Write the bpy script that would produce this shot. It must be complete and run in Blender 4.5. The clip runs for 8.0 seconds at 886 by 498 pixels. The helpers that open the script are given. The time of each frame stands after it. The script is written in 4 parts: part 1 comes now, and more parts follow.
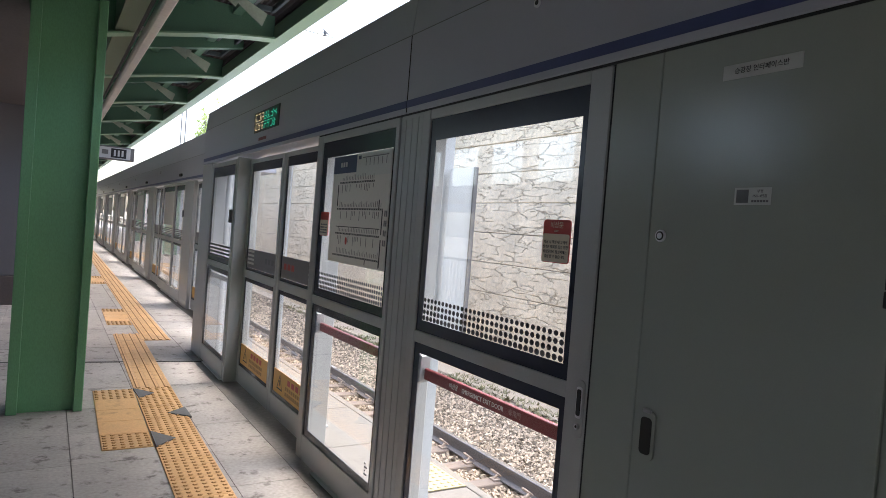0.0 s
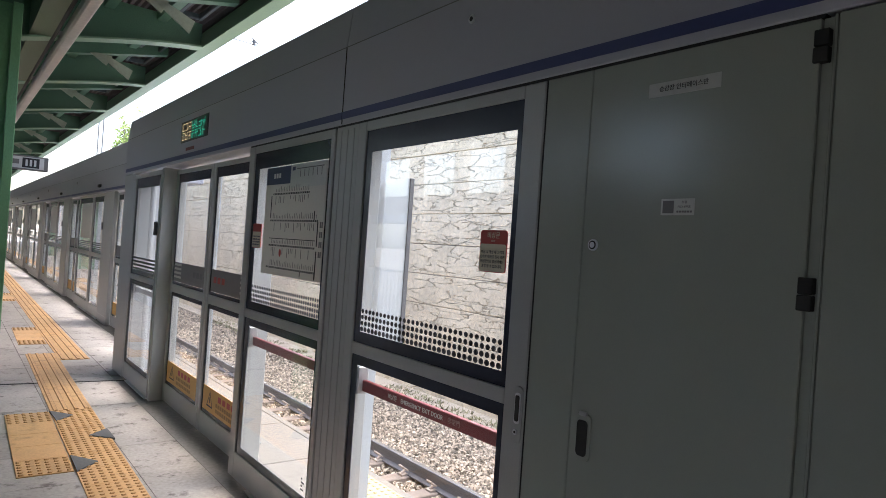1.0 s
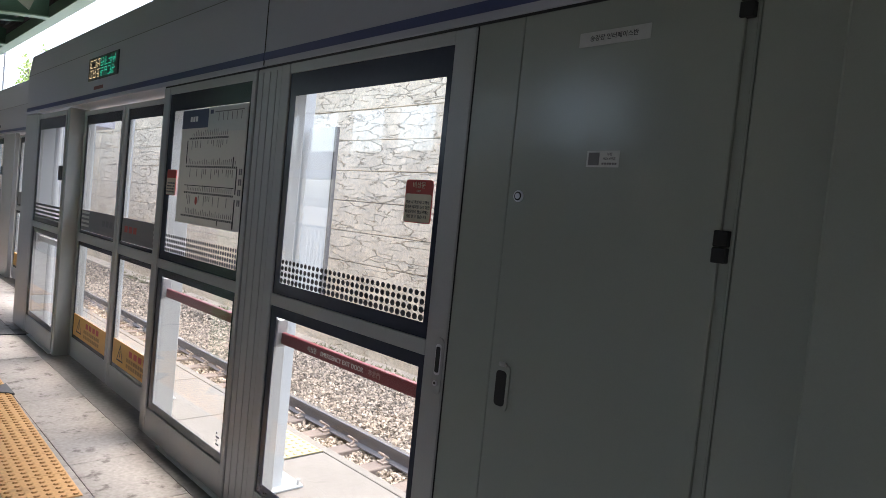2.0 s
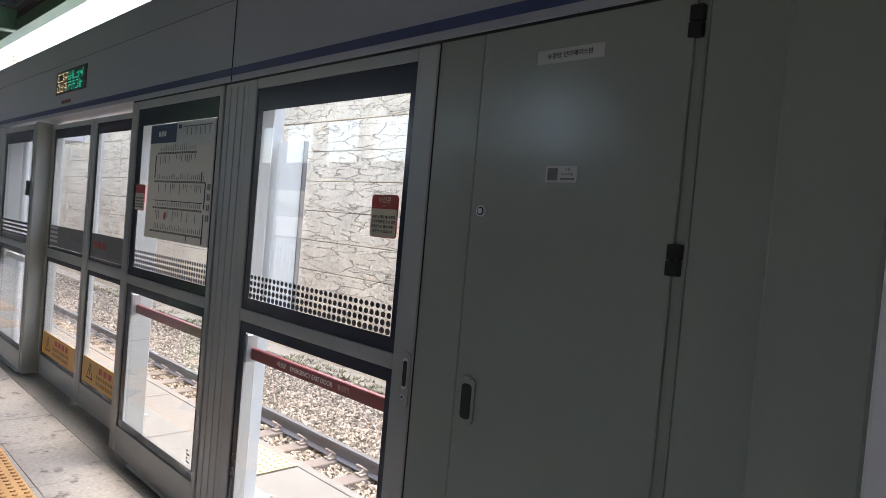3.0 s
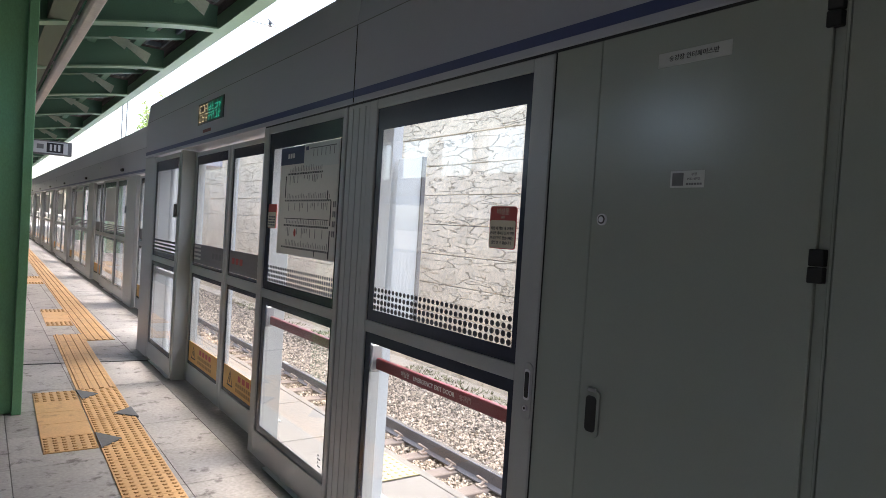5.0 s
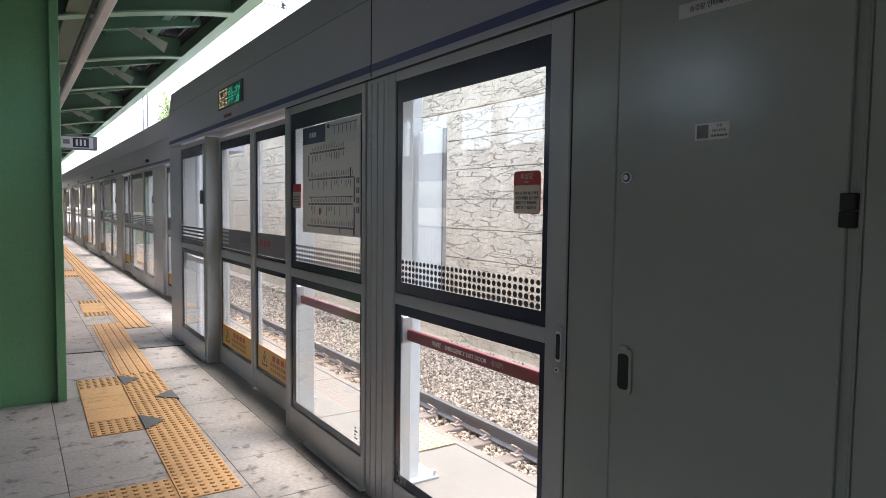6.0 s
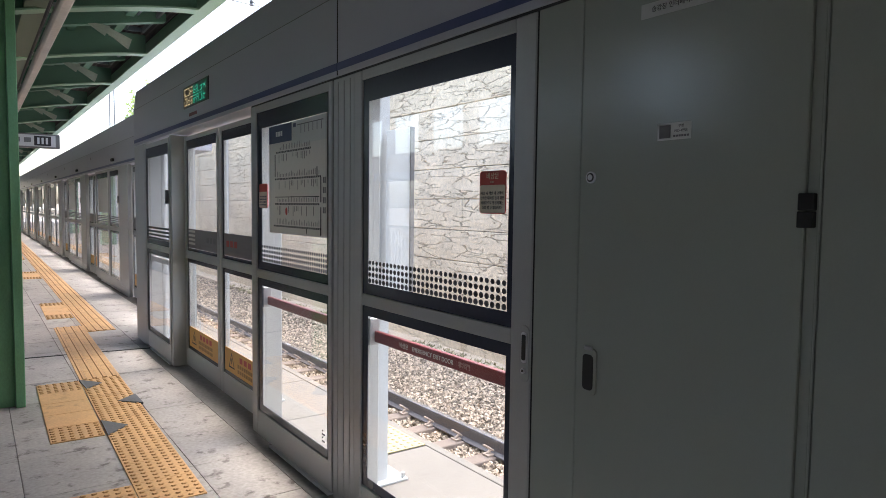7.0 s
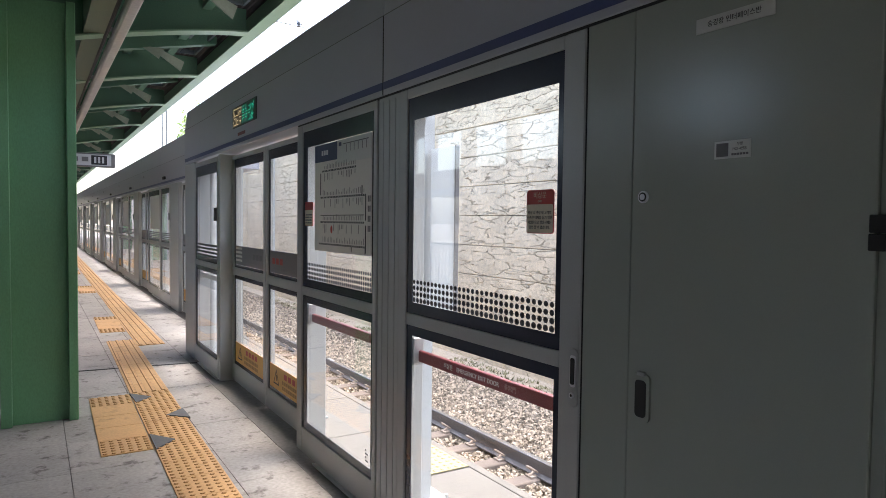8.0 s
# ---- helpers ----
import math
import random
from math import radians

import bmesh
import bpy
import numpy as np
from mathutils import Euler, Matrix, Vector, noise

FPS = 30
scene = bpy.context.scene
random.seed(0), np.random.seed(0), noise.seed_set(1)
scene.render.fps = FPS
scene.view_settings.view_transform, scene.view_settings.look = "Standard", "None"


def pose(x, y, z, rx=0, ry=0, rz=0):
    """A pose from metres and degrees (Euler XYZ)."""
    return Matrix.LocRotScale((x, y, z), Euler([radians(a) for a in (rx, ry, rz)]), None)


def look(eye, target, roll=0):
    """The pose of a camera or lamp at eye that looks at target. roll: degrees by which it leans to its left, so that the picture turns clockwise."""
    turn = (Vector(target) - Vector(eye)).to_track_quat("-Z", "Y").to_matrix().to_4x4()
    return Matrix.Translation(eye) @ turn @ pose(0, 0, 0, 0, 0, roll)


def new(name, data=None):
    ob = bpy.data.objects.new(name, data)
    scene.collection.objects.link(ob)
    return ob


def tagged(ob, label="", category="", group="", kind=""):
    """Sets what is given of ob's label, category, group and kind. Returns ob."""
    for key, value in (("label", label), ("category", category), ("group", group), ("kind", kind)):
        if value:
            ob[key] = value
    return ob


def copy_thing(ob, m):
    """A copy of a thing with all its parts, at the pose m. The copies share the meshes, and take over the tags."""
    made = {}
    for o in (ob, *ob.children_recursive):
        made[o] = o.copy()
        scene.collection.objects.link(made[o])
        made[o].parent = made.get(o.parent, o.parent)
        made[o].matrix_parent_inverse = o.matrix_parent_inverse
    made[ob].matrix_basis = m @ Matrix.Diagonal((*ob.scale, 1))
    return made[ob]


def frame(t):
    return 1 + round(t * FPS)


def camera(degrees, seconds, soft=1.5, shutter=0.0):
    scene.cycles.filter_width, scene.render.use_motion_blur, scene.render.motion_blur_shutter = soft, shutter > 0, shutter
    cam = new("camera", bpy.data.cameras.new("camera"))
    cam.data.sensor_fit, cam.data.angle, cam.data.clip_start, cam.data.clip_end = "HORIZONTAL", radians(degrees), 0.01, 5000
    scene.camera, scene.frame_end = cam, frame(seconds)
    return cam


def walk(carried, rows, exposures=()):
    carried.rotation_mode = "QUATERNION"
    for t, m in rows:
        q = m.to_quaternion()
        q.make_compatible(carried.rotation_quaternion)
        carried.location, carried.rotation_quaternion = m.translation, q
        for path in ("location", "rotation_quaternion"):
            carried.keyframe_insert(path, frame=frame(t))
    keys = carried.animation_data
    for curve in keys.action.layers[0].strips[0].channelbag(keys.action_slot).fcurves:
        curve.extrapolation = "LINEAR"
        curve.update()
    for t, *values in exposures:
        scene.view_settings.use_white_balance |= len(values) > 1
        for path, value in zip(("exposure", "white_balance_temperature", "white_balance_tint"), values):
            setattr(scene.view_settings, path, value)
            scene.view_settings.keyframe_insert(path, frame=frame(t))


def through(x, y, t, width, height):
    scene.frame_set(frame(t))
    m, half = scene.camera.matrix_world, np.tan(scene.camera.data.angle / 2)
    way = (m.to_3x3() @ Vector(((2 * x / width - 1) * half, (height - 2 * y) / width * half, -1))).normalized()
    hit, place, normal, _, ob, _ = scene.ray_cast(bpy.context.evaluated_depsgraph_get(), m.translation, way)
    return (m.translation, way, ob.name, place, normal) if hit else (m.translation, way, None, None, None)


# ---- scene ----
cam = camera(68.0, 8.0, soft=0.8)
PATH = [
    (0, (-1.44, 0.334, 1.49), (-0.406, 2.045, 1.448), 4.5),
    (0.5, (-1.445, 0.325, 1.482), (-0.319, 1.978, 1.448), 4.7),
    (1, (-1.475, 0.328, 1.487), (-0.27, 1.924, 1.494), 4.0),
    (1.5, (-1.484, 0.347, 1.455), (-0.177, 1.859, 1.381), 4.4),
    (1.7, (-1.434, 0.359, 1.446), (-0.085, 1.833, 1.353), 5.5),
    (2.8, (-1.432, 0.319, 1.474), (-0.013, 1.726, 1.397), 5.0),
    (3, (-1.414, 0.312, 1.474), (0.007, 1.718, 1.413), 5.0),
    (3.5, (-1.399, 0.306, 1.48), (0.026, 1.703, 1.335), 3.8),
    (4, (-1.402, 0.31, 1.458), (-0.086, 1.805, 1.279), 2.6),
    (4.5, (-1.418, 0.317, 1.471), (-0.18, 1.875, 1.266), 4.1),
    (5, (-1.435, 0.311, 1.472), (-0.28, 1.943, 1.42), 3.6),
    (5.2, (-1.439, 0.309, 1.445), (-0.314, 1.962, 1.381), 3.3),
    (6.3, (-1.449, 0.301, 1.445), (-0.36, 1.973, 1.309), 0.1),
    (6.5, (-1.421, 0.31, 1.453), (-0.338, 1.986, 1.324), -0.1),
    (7, (-1.412, 0.306, 1.446), (-0.251, 1.93, 1.32), 0.7),
    (7.5, (-1.383, 0.323, 1.463), (-0.201, 1.933, 1.344), 0.4),
    (8, (-1.407, 0.339, 1.458), (-0.351, 2.035, 1.379), 0.7),
]
walk(cam, [(t, look(e, a, r)) for t, e, a, r in PATH], exposures=[(0, 2.82, 6700, 13), (2.8, 2.90, 6700, 13), (3.5, 2.92, 6700, 13), (5, 2.90, 6700, 13), (8, 2.84, 6700, 13)])

# ---- world, sun and exposure ----
world = bpy.data.worlds.new("sky")
scene.world = world
world.use_nodes = True
wn = world.node_tree
sky = wn.nodes.new("ShaderNodeTexSky")
sky.sky_type = "NISHITA"
sky.sun_disc = False
sky.sun_elevation, sky.sun_rotation = radians(65), radians(76)
sky.air_density, sky.dust_density = 1.0, 3.5
wn.links.new(sky.outputs[0], wn.nodes["Background"].inputs[0])
wn.nodes["Background"].inputs[1].default_value = 0.15
sun_data = bpy.data.lights.new("sun", "SUN")
sun_data.energy, sun_data.angle, sun_data.color = 1.4, radians(90), (1.0, 0.97, 0.93)
sun = new("sun", sun_data)
sun.matrix_world = look((3.2, 0.8, 7.2), (0, 0, 0))


# ---- materials ----
def material(name, base, rough=0.5, metal=0.0, vary=0.15, grain=60.0, blotch=1.5, bump=0.15, tint=None, stretch=(1, 1, 1), rand=0.0, spec=0.5, rvar=0.08, stain=None, island=0.0):
    """A surface with blotches and grain in its colour, gloss and relief."""
    m = bpy.data.materials.new(name)
    m.use_nodes = True
    n, l = m.node_tree.nodes, m.node_tree.links
    b = n["Principled BSDF"]
    geo = n.new("ShaderNodeNewGeometry")
    mp = n.new("ShaderNodeMapping")
    mp.inputs["Scale"].default_value = stretch
    l.new(geo.outputs["Position"], mp.inputs["Vector"])
    big, small = n.new("ShaderNodeTexNoise"), n.new("ShaderNodeTexNoise")
    for tex, s, d in ((big, blotch, 6), (small, grain, 3)):
        tex.inputs["Scale"].default_value, tex.inputs["Detail"].default_value = s, d
        l.new(mp.outputs[0], tex.inputs["Vector"])
    add = n.new("ShaderNodeMath")
    add.operation = "ADD"
    l.new(big.outputs["Fac"], add.inputs[0])
    l.new(small.outputs["Fac"], add.inputs[1])
    value = add
    if rand:
        info, mul, add2 = n.new("ShaderNodeObjectInfo"), n.new("ShaderNodeMath"), n.new("ShaderNodeMath")
        mul.operation, mul.inputs[1].default_value = "MULTIPLY_ADD", rand
        mul.inputs[2].default_value = -rand / 2
        l.new(info.outputs["Random"], mul.inputs[0])
        add2.operation = "ADD"
        l.new(add.outputs[0], add2.inputs[0])
        l.new(mul.outputs[0], add2.inputs[1])
        value = add2
    if island:
        lump, joined = n.new("ShaderNodeMath"), n.new("ShaderNodeMath")
        lump.operation, lump.inputs[1].default_value, lump.inputs[2].default_value = "MULTIPLY_ADD", island, -island / 2
        l.new(geo.outputs["Random Per Island"], lump.inputs[0])
        joined.operation = "ADD"
        l.new(value.outputs[0], joined.inputs[0])
        l.new(lump.outputs[0], joined.inputs[1])
        value = joined
    ramp = n.new("ShaderNodeMapRange")
    ramp.inputs["From Min"].default_value, ramp.inputs["From Max"].default_value = 0.6, 1.4
    l.new(value.outputs[0], ramp.inputs["Value"])
    mix = n.new("ShaderNodeMix")
    mix.data_type = "RGBA"
    low = [c * (1 - vary) for c in (tint or base)]
    high = [min(1, c * (1 + vary)) for c in base]
    mix.inputs[6].default_value, mix.inputs[7].default_value = (*low, 1), (*high, 1)
    l.new(ramp.outputs[0], mix.inputs[0])
    color = mix.outputs[2]
    if stain:
        size, lo, hi, dark = stain
        spot, cut, wash = n.new("ShaderNodeTexNoise"), n.new("ShaderNodeMapRange"), n.new("ShaderNodeMix")
        spot.inputs["Scale"].default_value, spot.inputs["Detail"].default_value, spot.inputs["Roughness"].default_value = size, 7, 0.65
        l.new(mp.outputs[0], spot.inputs["Vector"])
        cut.inputs["From Min"].default_value, cut.inputs["From Max"].default_value = lo, hi
        l.new(spot.outputs["Fac"], cut.inputs["Value"])
        wash.data_type, wash.blend_type = "RGBA", "MULTIPLY"
        wash.inputs[7].default_value = (dark, dark * 0.96, dark * 0.93, 1)
        l.new(cut.outputs[0], wash.inputs[0])
        l.new(color, wash.inputs[6])
        color = wash.outputs[2]
    l.new(color, b.inputs["Base Color"])
    rr = n.new("ShaderNodeMapRange")
    rr.inputs["To Min"].default_value, rr.inputs["To Max"].default_value = max(0.02, rough - rvar), min(1, rough + rvar)
    l.new(big.outputs["Fac"], rr.inputs["Value"])
    l.new(rr.outputs[0], b.inputs["Roughness"])
    b.inputs["Metallic"].default_value = metal
    b.inputs["Specular IOR Level"].default_value = spec
    if bump:
        bp = n.new("ShaderNodeBump")
        bp.inputs["Strength"].default_value, bp.inputs["Distance"].default_value = bump, 0.004
        l.new(small.outputs["Fac"], bp.inputs["Height"])
        l.new(bp.outputs[0], b.inputs["Normal"])
    return m


def glowing(name, color, strength):
    m = bpy.data.materials.new(name)
    m.use_nodes = True
    b = m.node_tree.nodes["Principled BSDF"]
    b.inputs["Base Color"].default_value = (0.02, 0.02, 0.02, 1)
    b.inputs["Emission Color"].default_value = (*color, 1)
    b.inputs["Emission Strength"].default_value = strength
    return m


def pane_glass(name, clear=(0.96, 0.975, 0.97)):
    """Thin clear glass: see-through, with a mirror share that grows at a slant."""
    m = bpy.data.materials.new(name)
    m.use_nodes = True
    n, l = m.node_tree.nodes, m.node_tree.links
    n.remove(n["Principled BSDF"])
    tr, gl, mix, lw = (n.new("ShaderNode" + k) for k in ("BsdfTransparent", "BsdfGlossy", "MixShader", "LayerWeight"))
    tr.inputs[0].default_value = (*clear, 1)
    gl.inputs["Roughness"].default_value = 0.01
    lw.inputs["Blend"].default_value = 0.5
    power, scale = n.new("ShaderNodeMath"), n.new("ShaderNodeMath")
    power.operation, power.inputs[1].default_value = "POWER", 5.0
    scale.operation, scale.inputs[1].default_value, scale.inputs[2].default_value = "MULTIPLY_ADD", 0.9, 0.05
    l.new(lw.outputs["Facing"], power.inputs[0])
    l.new(power.outputs[0], scale.inputs[0])
    l.new(scale.outputs[0], mix.inputs[0])
    l.new(tr.outputs[0], mix.inputs[1])
    l.new(gl.outputs[0], mix.inputs[2])
    l.new(mix.outputs[0], n["Material Output"].inputs["Surface"])
    return m


def thin_sheet(name, base, through, rough=0.5):
    """A thin printed or frosted sheet that lets part of the daylight behind it through."""
    m = material(name, base, rough, vary=0.05, grain=60, bump=0)
    n, l = m.node_tree.nodes, m.node_tree.links
    b, out = n["Principled BSDF"], n["Material Output"]
    soak, mix = n.new("ShaderNodeBsdfTranslucent"), n.new("ShaderNodeMixShader")
    soak.inputs["Color"].default_value = (*base, 1)
    mix.inputs[0].default_value = through
    l.new(b.outputs[0], mix.inputs[1])
    l.new(soak.outputs[0], mix.inputs[2])
    l.new(mix.outputs[0], out.inputs["Surface"])
    return m


def stone_material():
    """Precast blocks with a cast relief of long wavy ridges."""
    m = material("cast_stone", (0.70, 0.585, 0.43), 0.9, vary=0.26, grain=14, blotch=1.3, bump=0, rand=0.04)
    n, l = m.node_tree.nodes, m.node_tree.links
    b = n["Principled BSDF"]
    geo = n.new("ShaderNodeNewGeometry")

    def creases(stretch, push, width, lo, hi, offset):
        """Broken wavy crease lines: 0 in a crease, 1 beside it."""
        mp, warp = n.new("ShaderNodeMapping"), n.new("ShaderNodeTexNoise")
        mp.inputs["Scale"].default_value, mp.inputs["Location"].default_value = stretch, offset
        l.new(geo.outputs["Position"], mp.inputs["Vector"])
        warp.inputs["Scale"].default_value, warp.inputs["Detail"].default_value = 1.6, 3
        l.new(mp.outputs[0], warp.inputs["Vector"])
        wmul, wadd = n.new("ShaderNodeVectorMath"), n.new("ShaderNodeVectorMath")
        wmul.operation, wadd.operation = "SCALE", "ADD"
        wmul.inputs["Scale"].default_value = push
        l.new(warp.outputs["Color"], wmul.inputs[0])
        l.new(mp.outputs[0], wadd.inputs[0])
        l.new(wmul.outputs[0], wadd.inputs[1])
        cells, mask = n.new("ShaderNodeTexVoronoi"), n.new("ShaderNodeTexNoise")
        cells.feature = "DISTANCE_TO_EDGE"
        cells.inputs["Scale"].default_value = 1.0
        l.new(wadd.outputs[0], cells.inputs["Vector"])
        mask.inputs["Scale"].default_value, mask.inputs["Detail"].default_value = 1.1, 3.0
        shift = n.new("ShaderNodeVectorMath")
        shift.inputs[1].default_value = (7.3, 2.1, 4.4)
        l.new(mp.outputs[0], shift.inputs[0])
        l.new(shift.outputs[0], mask.inputs["Vector"])
        groove, hide = n.new("ShaderNodeMapRange"), n.new("ShaderNodeMapRange")
        groove.interpolation_type = hide.interpolation_type = "SMOOTHSTEP"
        groove.inputs["From Min"].default_value, groove.inputs["From Max"].default_value = 0.0, width
        hide.inputs["From Min"].default_value, hide.inputs["From Max"].default_value = lo, hi
        l.new(cells.outputs["Distance"], groove.inputs["Value"])
        l.new(mask.outputs["Fac"], hide.inputs["Value"])
        top = n.new("ShaderNodeMath")
        top.operation = "MAXIMUM"
        l.new(groove.outputs[0], top.inputs[0])
        l.new(hide.outputs[0], top.inputs[1])
        return top

    long_lines = creases((0.0, 1.05, 6.2), 0.55, 0.032, 0.47, 0.56, (0, 0, 0))
    short_lines = creases((0.0, 2.1, 8.0), 0.9, 0.036, 0.40, 0.48, (3.1, 8.7, 5.2))
    rim = n.new("ShaderNodeMath")
    rim.operation = "MINIMUM"
    l.new(long_lines.outputs[0], rim.inputs[0])
    l.new(short_lines.outputs[0], rim.inputs[1])
    # darker crease colour paints in the shadow that the relief lines would hold
    groove_shade, old = n.new("ShaderNodeMix"), b.inputs["Base Color"].links[0].from_socket
    groove_shade.data_type = "RGBA"
    groove_shade.inputs[6].default_value = (0.54, 0.44, 0.315, 1)
    l.new(rim.outputs[0], groove_shade.inputs[0])
    l.new(old, groove_shade.inputs[7])
    l.new(groove_shade.outputs[2], b.inputs["Base Color"])
    rough = n.new("ShaderNodeTexNoise")
    rough.inputs["Scale"].default_value, rough.inputs["Detail"].default_value = 5, 6
    l.new(geo.outputs["Position"], rough.inputs["Vector"])
    total = n.new("ShaderNodeMath")
    total.operation, total.inputs[1].default_value = "MULTIPLY_ADD", 0.9
    l.new(rough.outputs["Fac"], total.inputs[0])
    l.new(rim.outputs[0], total.inputs[2])
    bp = n.new("ShaderNodeBump")
    bp.inputs["Strength"].default_value, bp.inputs["Distance"].default_value = 0.9, 0.05
    l.new(total.outputs[0], bp.inputs["Height"])
    l.new(bp.outputs[0], b.inputs["Normal"])
    return m


grey_paint = material("grey_painted_steel", (0.345, 0.376, 0.333), 0.20, vary=0.02, grain=220, blotch=1.2, bump=0.05, rvar=0.02)
header_paint = material("header_grey_paint", (0.43, 0.44, 0.505), 0.32, vary=0.03, grain=200, blotch=1.0, bump=0.05, rvar=0.03)
alu = material("brushed_aluminium", (0.42, 0.43, 0.43), 0.38, metal=0.6, vary=0.06, grain=150, blotch=2, bump=0.05, stretch=(1, 1, 0.05))
bright_alu = material("bare_aluminium", (0.75, 0.76, 0.78), 0.3, metal=0.7, vary=0.05, grain=150, bump=0.04, stretch=(1, 1, 0.05))
stripe_blue = material("blue_stripe", (0.05, 0.062, 0.18), 0.35, vary=0.08, bump=0)
border_black = material("black_glass_border", (0.028, 0.035, 0.058), 0.22, vary=0.1, bump=0)
rubber = material("black_rubber", (0.012, 0.012, 0.012), 0.6, vary=0.2, bump=0.1)
dot_black = material("printed_dot_grey", (0.055, 0.058, 0.062), 0.4, vary=0.1, bump=0)
glass = pane_glass("window_glass")
white_steel = material("white_painted_steel", (0.50, 0.53, 0.55), 0.45, vary=0.05, grain=80, bump=0.05)
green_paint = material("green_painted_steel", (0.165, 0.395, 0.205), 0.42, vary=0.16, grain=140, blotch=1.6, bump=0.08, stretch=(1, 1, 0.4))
# canopy green: shade put into the web colour, light into flanges and eaves
rib_shade_green = material("rib_green_in_shade", (0.098, 0.218, 0.145), 0.5, vary=0.18, grain=90, blotch=1.2, bump=0.08)
edge_lit_green = material("eaves_green_in_light", (0.25, 0.42, 0.28), 0.5, vary=0.12, grain=90, blotch=1.5, bump=0.08)
deck = material("roof_deck", (0.10, 0.085, 0.085), 0.7, vary=0.25, grain=30, blotch=2, bump=0.1)
tray_grey = material("tray_galvanised", (0.60, 0.58, 0.55), 0.5, metal=0.2, vary=0.15, grain=30, blotch=3, bump=0.08)
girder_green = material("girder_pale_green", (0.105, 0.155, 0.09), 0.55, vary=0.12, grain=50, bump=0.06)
concrete = material("platform_concrete", (0.385, 0.36, 0.342), 0.75, vary=0.26, grain=45, blotch=2.2, bump=0.25, rand=0.25, stain=(9.0, 0.56, 0.66, 0.42))
joint_dark = material("joint_mortar", (0.17, 0.16, 0.15), 0.9, vary=0.25, grain=60, bump=0.3)
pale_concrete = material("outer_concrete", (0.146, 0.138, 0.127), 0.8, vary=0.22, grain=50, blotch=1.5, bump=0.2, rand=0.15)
tactile = material("ochre_tactile_tile", (0.62, 0.37, 0.165), 0.6, vary=0.18, grain=80, blotch=3, bump=0.15, rand=0.3, stain=(6.0, 0.55, 0.72, 0.55))
# dark ochre: shade put into the tile relief's sides; also brown warning print
ochre_shade_print = material("ochre_side_shade_and_print", (0.36, 0.19, 0.06), 0.6, vary=0.3, grain=50, blotch=4, bump=0.15)
faded_tactile = material("faded_tactile_tile", (0.36, 0.31, 0.17), 0.7, vary=0.12, grain=80, blotch=3, bump=0.15, rand=0.2)
patch_grey = material("grey_repair_patch", (0.11, 0.115, 0.125), 0.6, vary=0.2, grain=60, bump=0.2)
sill_metal = material("worn_sill_metal", (0.25, 0.24, 0.23), 0.6, metal=0.3, vary=0.3, grain=40, bump=0.15)
ballast_mat = material("ballast_stone", (0.37, 0.305, 0.238), 0.95, vary=0.62, island=1.0, grain=22, blotch=11, bump=0.3)
gravel_bed = material("gravel_bed", (0.29, 0.24, 0.19), 0.95, vary=0.5, grain=40, blotch=6, bump=0.8)
kerb_mat = material("dusty_kerb", (0.44, 0.37, 0.29), 0.9, vary=0.25, grain=40, blotch=3, bump=0.3)
sleeper_mat = material("sleeper_concrete", (0.205, 0.165, 0.14), 0.9, vary=0.25, grain=40, blotch=3, bump=0.3)
clip_rust = material("rusty_clip", (0.40, 0.33, 0.28), 0.7, metal=0.2, vary=0.25, grain=40, bump=0.15)
rail_side = material("rusty_rail", (0.135, 0.13, 0.138), 0.65, metal=0.0, vary=0.3, grain=40, bump=0.2)
rail_top = material("polished_rail_head", (0.62, 0.62, 0.64), 0.25, metal=0.9, vary=0.05, bump=0.02)
stone = stone_material()
weed = material("weed_leaves", (0.23, 0.215, 0.115), 0.8, vary=0.5, grain=20, bump=0)
leaf_mat = material("spring_leaves", (0.14, 0.22, 0.04), 0.7, vary=0.4, grain=4, bump=0)
bark = material("bark", (0.12, 0.10, 0.08), 0.9, vary=0.3, bump=0.4)
red_bar = material("red_push_bar", (0.19, 0.022, 0.026), 0.4, vary=0.08, bump=0.03)
white_ink = material("white_print", (0.75, 0.74, 0.72), 0.6, vary=0.04, bump=0)
faint_ink = material("worn_print", (0.40, 0.25, 0.24), 0.6, vary=0.1, bump=0)
black_ink = material("black_print", (0.02, 0.02, 0.025), 0.6, vary=0.1, bump=0)
red_ink = material("red_print", (0.50, 0.06, 0.05), 0.5, vary=0.06, bump=0)
cream_ink = material("cream_print", (0.78, 0.70, 0.54), 0.5, vary=0.06, bump=0)
navy_ink = material("navy_print", (0.035, 0.045, 0.12), 0.4, vary=0.08, bump=0)
map_paper = thin_sheet("map_sheet", (0.70, 0.685, 0.64), 0.17)
frosted = thin_sheet("frosted_board", (0.62, 0.66, 0.70), 0.6, 0.35)
ink_grey = material("grey_print", (0.16, 0.16, 0.165), 0.5, vary=0.1, bump=0)
yellow_print = material("yellow_warning_print", (0.66, 0.36, 0.08), 0.45, vary=0.06, bump=0)
decal_grey = material("grey_decal_film", (0.17, 0.16, 0.165), 0.35, vary=0.1, bump=0)
plate_grey = material("grey_name_plate", (0.53, 0.545, 0.52), 0.45, vary=0.06, bump=0)
label_white = material("white_label", (0.62, 0.64, 0.61), 0.45, vary=0.05, bump=0)
wall_grey = material("dark_wall_panel", (0.15, 0.145, 0.16), 0.6, vary=0.08, grain=60, blotch=0.8, bump=0.08)
wall_brown = material("brown_wall_base", (0.10, 0.08, 0.075), 0.7, vary=0.15, bump=0.1)
earth = material("earth", (0.20, 0.18, 0.14), 0.95, vary=0.3, grain=3, blotch=0.2, bump=0.4)
